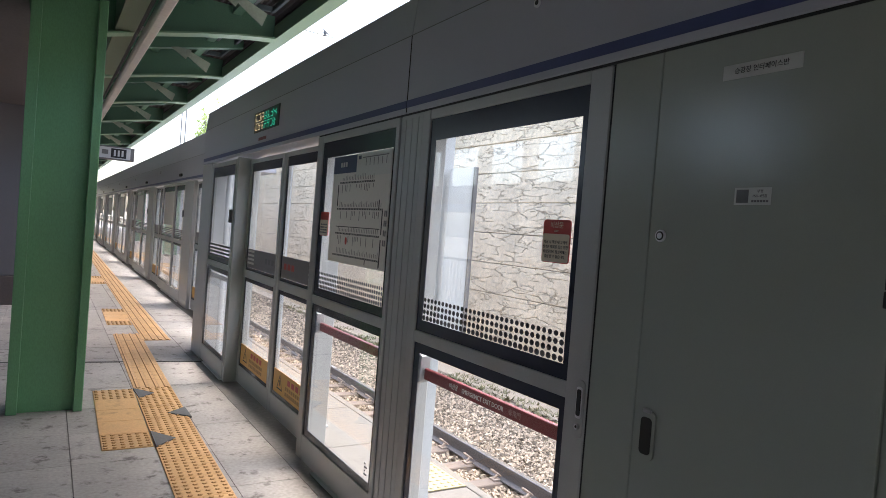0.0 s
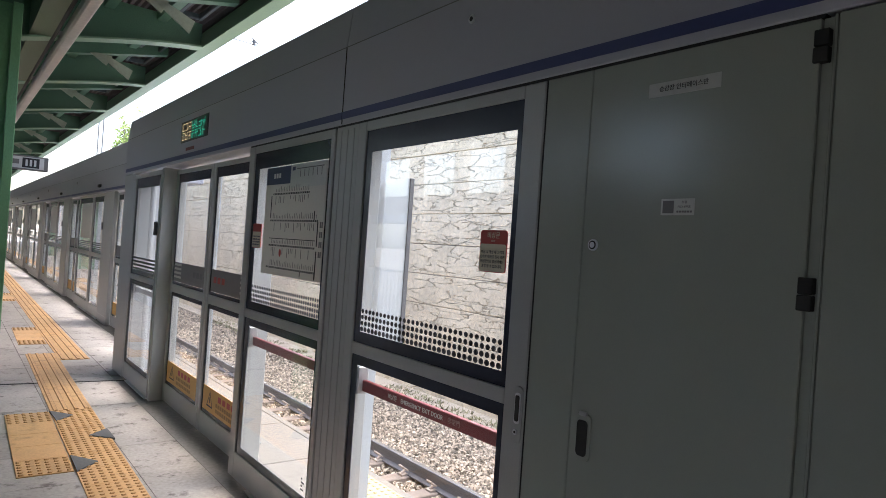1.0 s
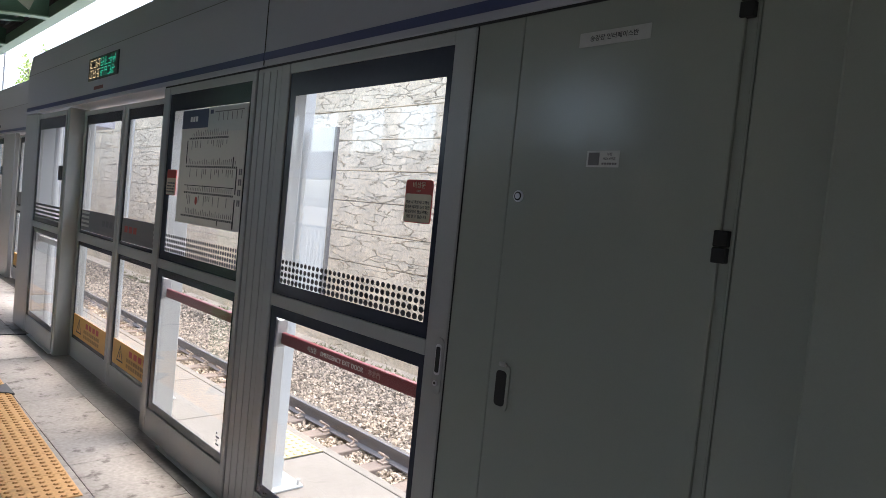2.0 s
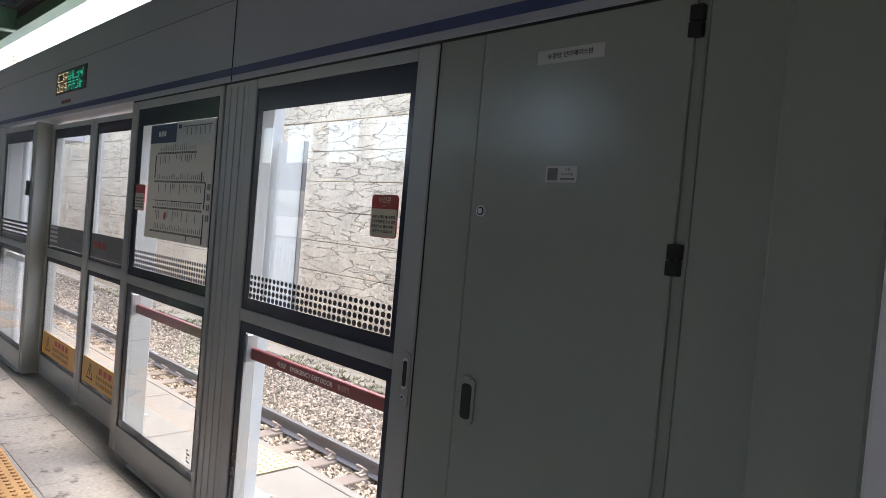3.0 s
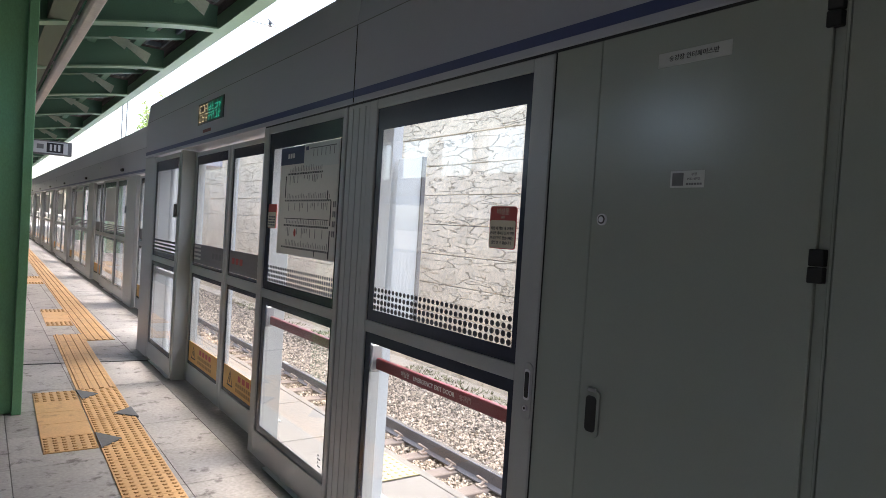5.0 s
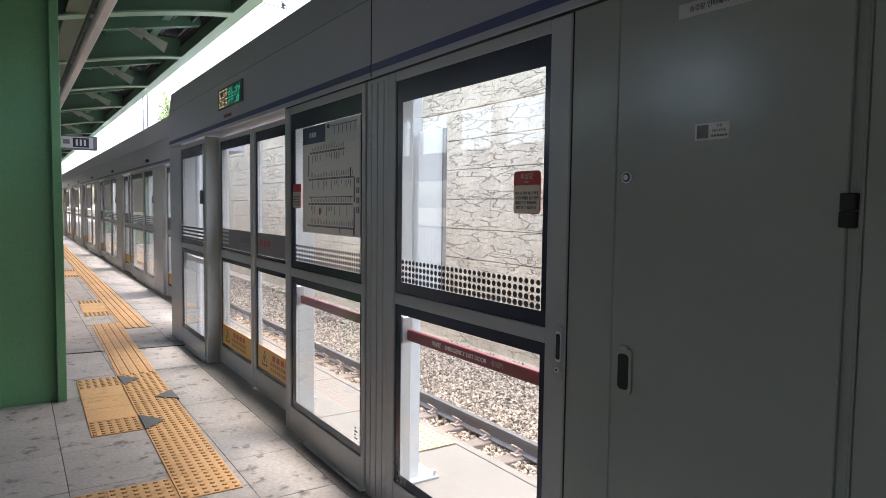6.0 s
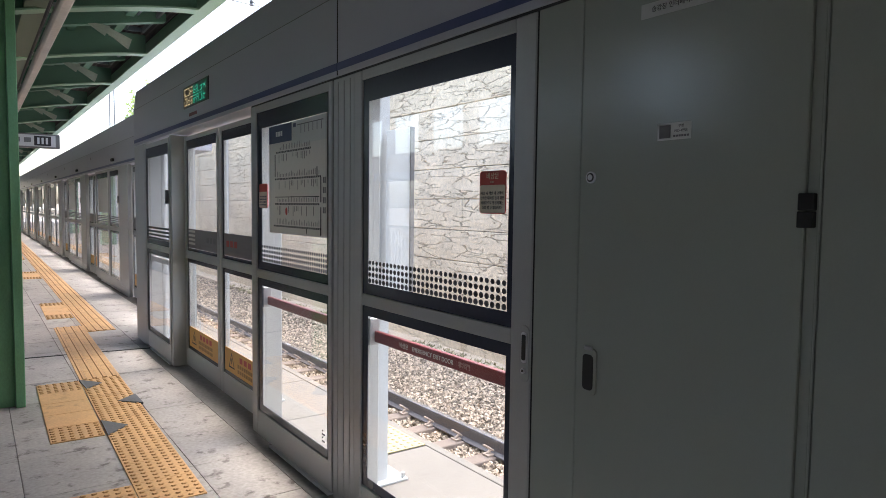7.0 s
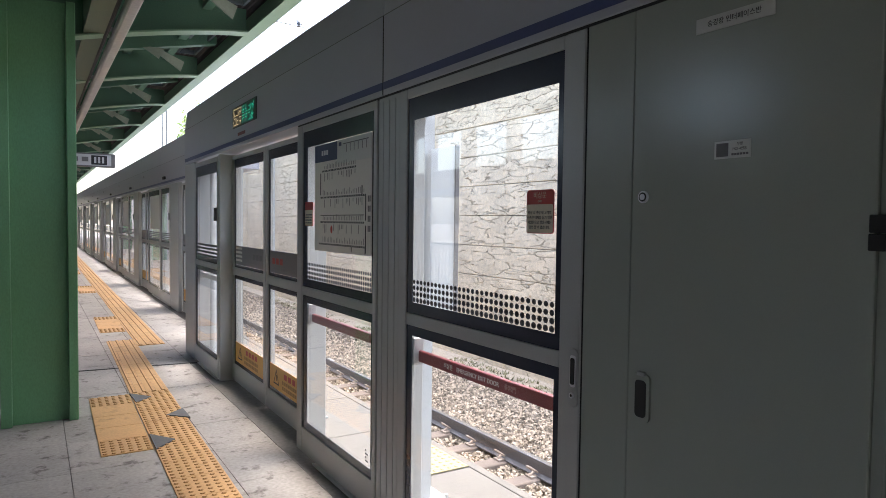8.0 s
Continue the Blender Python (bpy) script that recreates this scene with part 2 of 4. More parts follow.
sign_face = material("sign_face", (0.55, 0.56, 0.58), 0.4, vary=0.04, bump=0)
led_yellow = glowing("led_amber", (1.0, 0.80, 0.45), 0.10)
display_face = material("display_face", (0.03, 0.032, 0.037), 0.45, vary=0.05, bump=0)
led_green = glowing("led_green", (0.02, 0.80, 0.48), 0.10)
band_blue = material("blue_band_paint", (0.06, 0.16, 0.42), 0.4, vary=0.1, bump=0.03)
pale_frame = material("pale_frame_paint", (0.80, 0.81, 0.84), 0.35, vary=0.03, grain=150, bump=0.03)
galv = material("galvanised_steel", (0.45, 0.46, 0.47), 0.45, metal=0.6, vary=0.1, bump=0.06)


# ---- mesh helpers ----
def bx(bm, x0, x1, y0, y1, z0, z1):
    """Adds a box."""
    v = [bm.verts.new((x, y, z)) for x in (x0, x1) for y in (y0, y1) for z in (z0, z1)]
    for a, b, c, d in ((0, 1, 3, 2), (4, 6, 7, 5), (0, 4, 5, 1), (2, 3, 7, 6), (0, 2, 6, 4), (1, 5, 7, 3)):
        bm.faces.new((v[a], v[b], v[c], v[d]))


def box(x0, x1, y0, y1, z0, z1, bevel=0.0, seg=2):
    bm = bmesh.new()
    bx(bm, x0, x1, y0, y1, z0, z1)
    if bevel:
        bmesh.ops.bevel(bm, geom=bm.edges[:], offset=bevel, segments=seg, affect="EDGES", profile=0.5)
    return bm


def prism(outline, axis, lo, hi, bevel=0.0):
    """An outline of (a, b) pairs drawn out along axis: 'y' takes (x, z), 'x' takes (y, z), 'z' takes (x, y)."""
    bm = bmesh.new()
    put = {"y": lambda a, b, c: (a, c, b), "x": lambda a, b, c: (c, a, b), "z": lambda a, b, c: (a, b, c)}[axis]
    low = [bm.verts.new(put(a, b, lo)) for a, b in outline]
    top = [bm.verts.new(put(a, b, hi)) for a, b in outline]
    k = len(outline)
    for i in range(k):
        bm.faces.new((low[i], low[(i + 1) % k], top[(i + 1) % k], top[i]))
    bm.faces.new(low)
    bm.faces.new(top)
    bmesh.ops.recalc_face_normals(bm, faces=bm.faces[:])
    if bevel:
        bmesh.ops.bevel(bm, geom=bm.edges[:], offset=bevel, segments=1, affect="EDGES")
    return bm


def tube(bm, a, b, r0, r1=None, n=8):
    """Adds a round bar from a to b."""
    a, b = Vector(a), Vector(b)
    q = (b - a).to_track_quat("Z", "Y")
    rings = []
    for p, r in ((a, r0), (b, r0 if r1 is None else r1)):
        rings.append([bm.verts.new(p + q @ Vector((r * math.cos(2 * math.pi * i / n), r * math.sin(2 * math.pi * i / n), 0))) for i in range(n)])
    for i in range(n):
        bm.faces.new((rings[0][i], rings[0][(i + 1) % n], rings[1][(i + 1) % n], rings[1][i]))
    bm.faces.new(rings[0][::-1])
    bm.faces.new(rings[1])


def mesh_of(name, bm, mat, smooth=False):
    bmesh.ops.recalc_face_normals(bm, faces=bm.faces[:])
    me = bpy.data.meshes.new(name)
    bm.to_mesh(me)
    bm.free()
    me.materials.append(mat)
    if smooth:
        for p in me.polygons:
            p.use_smooth = True
    return me


def part(name, bm, mat, parent, label="", smooth=False):
    ob = new(name, mesh_of(name, bm, mat, smooth))
    ob.parent = parent
    if label:
        tagged(ob, label)
    return ob


def piece(name, me, parent, x=0.0, y=0.0, z=0.0, turn=0.0):
    """One more object on a shared mesh."""
    ob = new(name, me)
    ob.parent = parent
    ob.location, ob.rotation_euler = (x, y, z), (0, 0, turn)
    return ob


def thing(name, label, category, x=0.0, y=0.0, z=0.0, group="", kind=""):
    ob = new(name)
    ob.location = (x, y, z)
    ob.empty_display_size = 0.1
    return tagged(ob, label, category, group, kind)


def solid(name, bm, mat, label, category, group="", kind=""):
    return tagged(new(name, mesh_of(name, bm, mat)), label, category, group, kind)


def lettering(text, size, mat, parent, x, y, z, name="lettering", squash=1.0):
    """Flat letters on a face that looks towards -x."""
    cu = bpy.data.curves.new(name, "FONT")
    cu.body, cu.size, cu.align_x, cu.align_y, cu.extrude = text, size, "CENTER", "CENTER", 0.0004
    tmp = bpy.data.objects.new("tmp", cu)
    scene.collection.objects.link(tmp)
    bpy.context.view_layer.update()
    me = bpy.data.meshes.new_from_object(tmp.evaluated_get(bpy.context.evaluated_depsgraph_get()))
    bpy.data.objects.remove(tmp)
    me.materials.clear()
    me.materials.append(mat)
    ob = new(name, me)
    ob.parent = parent
    ob.matrix_basis = Matrix.Translation((x, y, z)) @ pose(0, 0, 0, 90, 0, -90) @ Matrix.Diagonal((squash, 1, 1, 1))
    return ob


def bars(mat, parent, x, spots, name="print_bars"):
    """Flat printed bars on a face that looks towards -x: spots of (y0, y1, z0, z1)."""
    bm = bmesh.new()
    for y0, y1, z0, z1 in spots:
        bx(bm, x - 0.0008, x, y0, y1, z0, z1)
    return part(name, bm, mat, parent)


# ---- ground, track bed and platform ----
bm = bmesh.new()
bx(bm, -1500, 1500, -1500, 1500, -1.75, -1.47)
ground = solid("ground", bm, earth, "bare brown earth round the railway line", "ground", kind="structure")

platform = thing("platform", "concrete railway platform slab with a pale outer edge", "platform", kind="structure")
part("slab", box(-4.6, 0.80, -14, 75, -1.47, -0.03), joint_dark, platform)
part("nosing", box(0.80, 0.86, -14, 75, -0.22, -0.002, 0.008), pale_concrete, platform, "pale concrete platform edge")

bm = bmesh.new()
bx(bm, 0.87, 5.75, -14, 75, -1.47, -1.40)
solid("track_bed", bm, gravel_bed, "brown crushed gravel under the railway track", "track bed", kind="structure")

# loose ballast stones
rng = np.random.default_rng(5)
cube8 = np.array([(x, y, z) for x in (-1, 1) for y in (-1, 1) for z in (-1, 1)], float) * 0.75
quad = np.array([(0, 1, 3, 2), (4, 6, 7, 5), (0, 4, 5, 1), (2, 3, 7, 6), (0, 2, 6, 4), (1, 5, 7, 3)])


def stones(count, x0, x1, y0, y1, z, size):
    verts, faces = [], []
    for i in range(count):
        s = size * rng.uniform(0.6, 1.25)
        v = cube8 * rng.uniform(0.7, 1.1, (8, 3)) * s * np.array([1, rng.uniform(0.6, 1.1), rng.uniform(0.5, 0.9)])
        e = Euler(rng.uniform(0, 6.28, 3)).to_matrix()
        px, py = rng.uniform(x0, x1), rng.uniform(y0, y1)
        v = v @ np.array(e) + np.array([px, py, z + rng.uniform(-0.3, 1.0) * size])
        verts.append(v)
        faces.append(quad + 8 * i)
    me = bpy.data.meshes.new("ballast")
    me.from_pydata(np.concatenate(verts).tolist(), [], np.concatenate(faces).tolist())
    me.materials.append(ballast_mat)
    return me


tagged(new("ballast", stones(33000, 3.27, 5.5, 3.5, 14.0, -1.300, 0.031)), "loose grey-brown crushed stone ballast beside the rail", "ballast", kind="stuff")
tagged(new("ballast", stones(19000, 1.0, 3.21, 3.5, 14.0, -1.338, 0.029)), "loose grey-brown crushed stone ballast between the sleepers", "ballast", kind="stuff")
tagged(new("ballast", stones(26000, 1.0, 5.6, 14.0, 32.0, -1.325, 0.042)), "loose grey-brown crushed stone ballast along the track", "ballast", kind="stuff")

# sleepers and rails
RAIL_PROFILE = ((-0.065, 0), (0.065, 0), (0.065, 0.014), (0.014, 0.036), (0.011, 0.128), (0.036, 0.142), (0.036, 0.176), (-0.036, 0.176), (-0.036, 0.142), (-0.011, 0.128), (-0.014, 0.036), (-0.065, 0.014))
for rx in (1.73, 3.24):
    rail = thing("rail", "worn steel railway rail with a shiny running top", "rail", rx, 0, -1.278, group="rails of the track")
    part("rail_body", prism(RAIL_PROFILE, "y", -14, 75), rail_side, rail)
    part("running_surface", box(-0.031, 0.031, -14, 75, 0.176, 0.180, 0.0015, 1), rail_top, rail, "polished steel running surface")
sleeper = None
clip_bm = bmesh.new()
bx(clip_bm, -0.05, 0.05, -0.055, 0.055, 0.0, 0.022)
ring = [(0.056 * math.cos(q), 0.060 * math.sin(q), 0.085 - 0.040 * math.cos(q)) for q in [0.5 + 5.3 * i / 9 for i in range(10)]]
for p0, p1 in zip(ring, ring[1:]):
    tube(clip_bm, p0, p1, 0.012, n=6)
tube(clip_bm, (-0.02, 0.0, 0.02), (0.03, 0.0, 0.06), 0.016, n=6)
clip_me = mesh_of("rail_clip", clip_bm, clip_rust)
for i in range(60):
    y = -2.419 + 0.585 * i
    if sleeper is None:
        sleeper = thing("sleeper", "weathered concrete sleeper set in the ballast", "sleeper", 2.485, y, -1.475, group="sleepers of the track")
        bmz = prism(((-0.13, 0.0), (0.13, 0.0), (0.10, 0.195), (-0.10, 0.195)), "x", -1.22, 1.22, 0.01)
        part("beam", bmz, sleeper_mat, sleeper)
        for cx in (-0.84, -0.66, 0.66, 0.84):
            piece("rail_clip", clip_me, sleeper, cx, 0, 0.195)
    else:
        copy_thing(sleeper, pose(2.485, y, -1.475))

# ---- the retaining wall beyond the track ----
retaining = thing("retaining_wall", "beige precast stone retaining wall with cast relief, coursed blocks", "retaining wall", 5.95, 0, -1.47, kind="structure")
part("backing", box(0.06, 0.6, -14, 75, 0, 6.3), joint_dark, retaining)
ROW = 0.58
b_me = []
for k in range(4):
    bmz = bmesh.new()
    bx(bmz, -0.002 * k, 0.1, 0.0, 2.0, 0.005, ROW - 0.005)
    bmesh.ops.bevel(bmz, geom=[e for e in bmz.edges if abs(e.verts[0].co.y - e.verts[1].co.y) > 1], offset=0.009, segments=1, affect="EDGES")
    b_me.append(mesh_of("block", bmz, stone))
part("footing", box(-0.45, 0.06, -14, 75, 0, 0.24, 0.02), kerb_mat, retaining, "low concrete drain kerb")
rest = []
for row in range(11):
    for col in range(-4, 35):
        y, z = 2.0 * col + (row % 2) * 0.83, 0.177 + ROW * row
        if 1 <= col <= 18:
            piece("block", b_me[(row * 7 + col * 3) % 4], retaining, 0, y, z)
        else:
            rest.append((y, z))
bmz = bmesh.new()
for y, z in rest:
    bx(bmz, 0, 0.1, y + 0.006, y + 1.994, z + 0.01, z + ROW - 0.01)
tagged(part("block_courses", bmz, stone, retaining), kind="stuff")

# weeds along the foot of the wall
bmz = bmesh.new()
for i in range(700):
    y, x = random.uniform(4, 22), random.uniform(5.35, 5.8)
    if noise.noise(Vector((y * 0.9, 3, 0))) < -0.1:
        continue
    for j in range(4):
        a, h, w = random.uniform(0, 6.28), random.uniform(0.02, 0.09), random.uniform(0.012, 0.03)
        lean = Vector((math.cos(a), math.sin(a), 0)) * random.uniform(0.03, 0.15)
        side = Vector((-math.sin(a), math.cos(a), 0)) * w
        p = Vector((x + random.uniform(-0.05, 0.05), y + random.uniform(-0.05, 0.05), -1.25))
        vs = [bmz.verts.new(q) for q in (p - side, p + side, p + lean + Vector((0, 0, h)))]
        bmz.faces.new(vs)
solid("weeds", bmz, weed, "dry green weeds growing along the foot of the retaining wall", "weeds", kind="stuff")

# ---- platform paving ----
COLS = ((-0.4535, -0.075), (-0.7535, -0.4565), (-1.2435, -0.7565), (-1.8485, -1.2465), (-2.4485, -1.8515), (-3.0485, -2.4515), (-3.6485, -3.0515), (-4.48, -3.6515))
paving = thing("paving", "grey stained concrete paving slabs with dark joints", "paving", kind="structure")
far_bm = bmesh.new()
slab_me = []
for x0, x1 in COLS:
    bmz = box(x0 - (x0 + x1) / 2, x1 - (x0 + x1) / 2, -0.2985, 0.2985, -0.028, 0, 0.002, 1)
    slab_me.append(mesh_of("paving_slab", bmz, concrete))
for row in range(-10, 110):
    y = 4.00 + 0.6 * (row - 6) + 0.3
    for i, (x0, x1) in enumerate(COLS):
        if -1.0 < y < 17 and i < 6:
            piece("paving_slab", slab_me[i], paving, (x0 + x1) / 2, y, random.uniform(-0.003, 0.0))
        else:
            bx(far_bm, x0, x1, y - 0.2985, y + 0.2985, -0.028, -0.001)
    if y > 7.8:
        bx(far_bm, -0.072, 0.44, y - 0.297, y + 0.297, -0.028, -0.001)
tagged(part("paving_field", far_bm, concrete, paving), kind="stuff")
# sill kept darker than the slabs as shade along the screen foot
part("sill_channel", box(-0.072, 0.142, -4.0, 7.60, -0.03, -0.004), sill_metal, paving, "worn metal door sill, dark for the shade along the screen foot")
part("expansion_joint", prism(((-4.2, 7.82), (-4.2, 7.845), (0.10, 7.335), (0.10, 7.31)), "z", -0.02, 0.003), rubber, paving, "dark rubber expansion joint")

outer = thing("outer_paving", "sunlit pale concrete slabs behind the screen", "paving", kind="structure")
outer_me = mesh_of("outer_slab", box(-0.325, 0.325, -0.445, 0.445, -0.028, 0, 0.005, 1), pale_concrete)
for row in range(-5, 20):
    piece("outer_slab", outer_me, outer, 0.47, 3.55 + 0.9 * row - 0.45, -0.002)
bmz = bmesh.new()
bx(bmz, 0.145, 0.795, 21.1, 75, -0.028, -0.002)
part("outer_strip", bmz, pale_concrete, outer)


# ---- tactile tiles ----
def dot_tile(mat):
    bm = box(-0.1485, 0.1485, -0.1485, 0.1485, -0.002, 0.006, 0.002, 1)
    for i in range(6):
        for j in range(6):
            c = Vector((-0.125 + 0.05 * i, -0.125 + 0.05 * j, 0.006))
            ring = [[bm.verts.new(c + Vector((r * math.cos(a * math.pi / 3), r * math.sin(a * math.pi / 3), h))) for a in range(6)] for r, h in ((0.0155, 0), (0.010, 0.006))]
            for a in range(6):
                bm.faces.new((ring[0][a], ring[0][(a + 1) % 6], ring[1][(a + 1) % 6], ring[1][a]))
            bm.faces.new(ring[1])
    me = mesh_of("tactile_tile", bm, mat)
    me.materials.append(ochre_shade_print)
    # sides of the dots take the darker ochre as painted shade
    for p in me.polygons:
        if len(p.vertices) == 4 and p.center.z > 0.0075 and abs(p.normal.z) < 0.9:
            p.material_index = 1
    return me


def bar_tile(mat):
    bm = box(-0.1485, 0.1485, -0.1485, 0.1485, -0.002, 0.006, 0.002, 1)
    for i in range(4):
        x = -0.111 + 0.074 * i
        low = [bm.verts.new((x + a, b, 0.006)) for a, b in ((-0.018, -0.1484), (0.018, -0.1484), (0.018, 0.1484), (-0.018, 0.1484))]
        top = [bm.verts.new((x + a, b, 0.012)) for a, b in ((-0.011, -0.1482), (0.011, -0.1482), (0.011, 0.1482), (-0.011, 0.1482))]
        for a in range(4):
            bm.faces.new((low[a], low[(a + 1) % 4], top[(a + 1) % 4], top[a]))
        bm.faces.new(top)
    me = mesh_of("tactile_tile", bm, mat)
    me.materials.append(ochre_shade_print)
    # bar flanks are coloured darker to stand for their shade
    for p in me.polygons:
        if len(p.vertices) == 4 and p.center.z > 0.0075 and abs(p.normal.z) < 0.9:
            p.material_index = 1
    return me


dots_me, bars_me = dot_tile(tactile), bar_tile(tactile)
blank_me = mesh_of("tactile_tile", box(-0.1485, 0.1485, -0.1485, 0.1485, -0.002, 0.007, 0.002, 1), tactile)
guide = thing("tactile_path", "ochre tactile guide tiles, dotted and ribbed, worn and patched", "tactile paving", kind="structure")
SX = -0.617
y = 3.75
while y < 8.95:
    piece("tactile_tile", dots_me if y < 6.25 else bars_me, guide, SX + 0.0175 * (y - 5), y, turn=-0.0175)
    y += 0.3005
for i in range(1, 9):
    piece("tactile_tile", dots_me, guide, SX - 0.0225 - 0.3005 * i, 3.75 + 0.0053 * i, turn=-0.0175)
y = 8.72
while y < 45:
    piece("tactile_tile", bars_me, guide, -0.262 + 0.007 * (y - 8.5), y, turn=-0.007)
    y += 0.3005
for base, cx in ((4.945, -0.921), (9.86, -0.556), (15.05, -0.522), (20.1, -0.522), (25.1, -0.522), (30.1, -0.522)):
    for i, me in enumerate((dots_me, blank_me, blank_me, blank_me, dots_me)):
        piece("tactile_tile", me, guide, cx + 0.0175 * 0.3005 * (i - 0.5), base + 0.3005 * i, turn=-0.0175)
for spot in (((-0.750, 6.29), (-0.612, 6.11), (-0.736, 5.98)), ((-0.763, 5.09), (-0.632, 4.90), (-0.768, 4.76)), ((-0.590, 5.50), (-0.452, 5.63), (-0.448, 5.36), (-0.53, 5.44))):
    part("repair_patch", prism(spot, "z", 0.0, 0.0145), patch_grey, guide, "dark grey mortar patch")

faded = thing("outer_tactile_path", "faded cream tactile tiles on the outer platform", "tactile paving", kind="structure")
faded_me = dot_tile(faded_tactile)
faded_me.materials[1] = faded_tactile
for i in range(2):
    piece("tactile_tile", faded_me, faded, 0.645, 3.70 + 0.3005 * i)


# ---- platform screen: doors, posts, header ----
def glazing(parent, y0, y1, z0, z1, lo, hi, bottom, top, x=0.012, name="window"):
    """A pane with a printed black border: lo and hi are the border's widths at its two ends."""
    pane = part(name, box(x, x + 0.010, y0, y1, z0, z1), glass, parent, "clear glass pane")
    bm = bmesh.new()
    f = x - 0.003
    bx(bm, f, x - 0.0005, y0, y0 + lo, z0, z1)
    bx(bm, f, x - 0.0005, y1 - hi, y1, z0, z1)
    bx(bm, f, x - 0.0005, y0 + lo, y1 - hi, z0, z0 + bottom)
    bx(bm, f, x - 0.0005, y0 + lo, y1 - hi, z1 - top, z1)
    part("black_border", bm, border_black, pane, "glossy black printed border")
    return pane


def door_frame(parent, w, s0, s1, top, mids, bottom, z0, z1, depth, mat, bev=0.004):
    part("stile", box(0, depth, 0, s0, z0, z1, bev, 1), mat, parent)
    part("stile", box(0, depth, w - s1, w, z0, z1, bev, 1), mat, parent)
    part("top_rail", box(0.002, depth, s0, w - s1, z1 - top, z1, 0.002, 1), mat, parent)
    part("bottom_rail", box(0.002, depth, s0, w - s1, z0, z0 + bottom, 0.002, 1), mat, parent)
    part("middle_rail", box(0.002, depth, s0, w - s1, mids[0], mids[1], 0.002, 1), mat, parent)


def dot_band(parent, y0, y1, z0, z1, cols, rows=4):
    bm = bmesh.new()
    for i in range(cols):
        for j in range(rows):
            cy, cz = y0 + (y1 - y0) * (i + 0.5) / cols, z0 + (z1 - z0) * (j + 0.5) / rows
            ry, rz = (y1 - y0) / cols * (0.43 - 0.02 * j), (z1 - z0) / rows * (0.43 - 0.02 * j)
            bm.faces.new([bm.verts.new((0.0095, cy + ry * math.cos(a * math.pi / 5), cz + rz * math.sin(a * math.pi / 5))) for a in range(10)])
    return tagged(part("dot_pattern", bm, dot_black, parent, "rows of dark printed safety dots"), kind="stuff")


def stripe_band(parent, y0, y1, z0, z1, rows=4):
    bm = bmesh.new()
    for j in range(rows):
        cz = z0 + (z1 - z0) * (j + 0.5) / rows
        bx(bm, 0.0085, 0.0105, y0, y1, cz - (z1 - z0) / rows * 0.27, cz + (z1 - z0) / rows * 0.27)
    return part("stripe_pattern", bm, dot_black, parent, "dark printed safety stripes")


def push_bar(parent, y0, y1, z, text=True, mat=red_bar, label="dark red emergency push bar"):
    bar = part("push_bar", box(0.055, 0.078, y0, y1, z - 0.026, z + 0.026, 0.006, 2), mat, parent, label)
    for yy in (y0 - 0.03, y1 + 0.005):
        bmz = prism(((yy - 0.005, z - 0.04), (yy + 0.03, z - 0.04), (yy + 0.035, z + 0.03), (yy + 0.015, z + 0.085), (yy - 0.01, z + 0.085)), "x", 0.03, 0.085, 0.004)
        part("bar_bracket", bmz, galv, bar, "grey steel bar bracket")
    if text:
        lettering("EMERGENCY EXIT DOOR", 0.0255, white_ink, bar, 0.0535, 0.622, z)
        lettering("비상문", 0.025, label_white, bar, 0.0535, 0.830, z)
        lettering("非常門", 0.025, faint_ink, bar, 0.0535, 0.410, z)
    return bar


def rounded(y0, y1, z0, z1, r, x0, x1):
    """A flat card with rounded corners that faces -x."""
    out = []
    for k, (cy, cz) in enumerate(((y1 - r, z1 - r), (y0 + r, z1 - r), (y0 + r, z0 + r), (y1 - r, z0 + r))):
        out += [(cy + r * math.cos(math.pi / 2 * (k + q / 4)), cz + r * math.sin(math.pi / 2 * (k + q / 4))) for q in range(5)]
    return prism(tuple(out), "x", x0, x1)


def exit_notice(parent, y0, y1, z0, z1, readable):
    """The notice stuck on the glass."""
    note = part("notice", rounded(y0, y1, z0, z1, 0.012, 0.0062, 0.0085), red_ink, parent, "red and cream notice sticker")
    split = z1 - (z1 - z0) * 0.33
    part("notice_body", rounded(y0 + 0.003, y1 - 0.003, z0 + 0.003, split, 0.008, 0.0048, 0.0058), cream_ink, note, "cream text field")
    if readable:
        lettering("비상문", 0.024, cream_ink, note, 0.0052, (y0 + y1) / 2, split + (z1 - split) * 0.60)
    h = (split - z0) / 6
    spots = []
    for k in range(4):
        if readable:
            text = ("출입 할 수 없습니다.", "비상문으로 평상시에는", "신속한 대피를 돕기 위한", "비상 시 객실 내 고객의")[k]
            lettering(text, 0.0125, black_ink, note, 0.0043, (y0 + y1) / 2, z0 + h * (k + 1.25))
            continue
        y = y0 + 0.010
        while y < y1 - 0.016:
            w = random.choice((0.006, 0.0075, 0.0085))
            spots.append((y, y + w, z0 + h * (k + 0.95), z0 + h * (k + 1.0) + h * random.uniform(0.42, 0.55)))
            y += w + random.choice((0.0022, 0.0022, 0.006))
    if readable:
        lettering("EXIT", 0.010, cream_ink, note, 0.0052, (y0 + y1) / 2, split + (z1 - split) * 0.2)
    else:
        bars(ink_grey, note, 0.0045, spots)


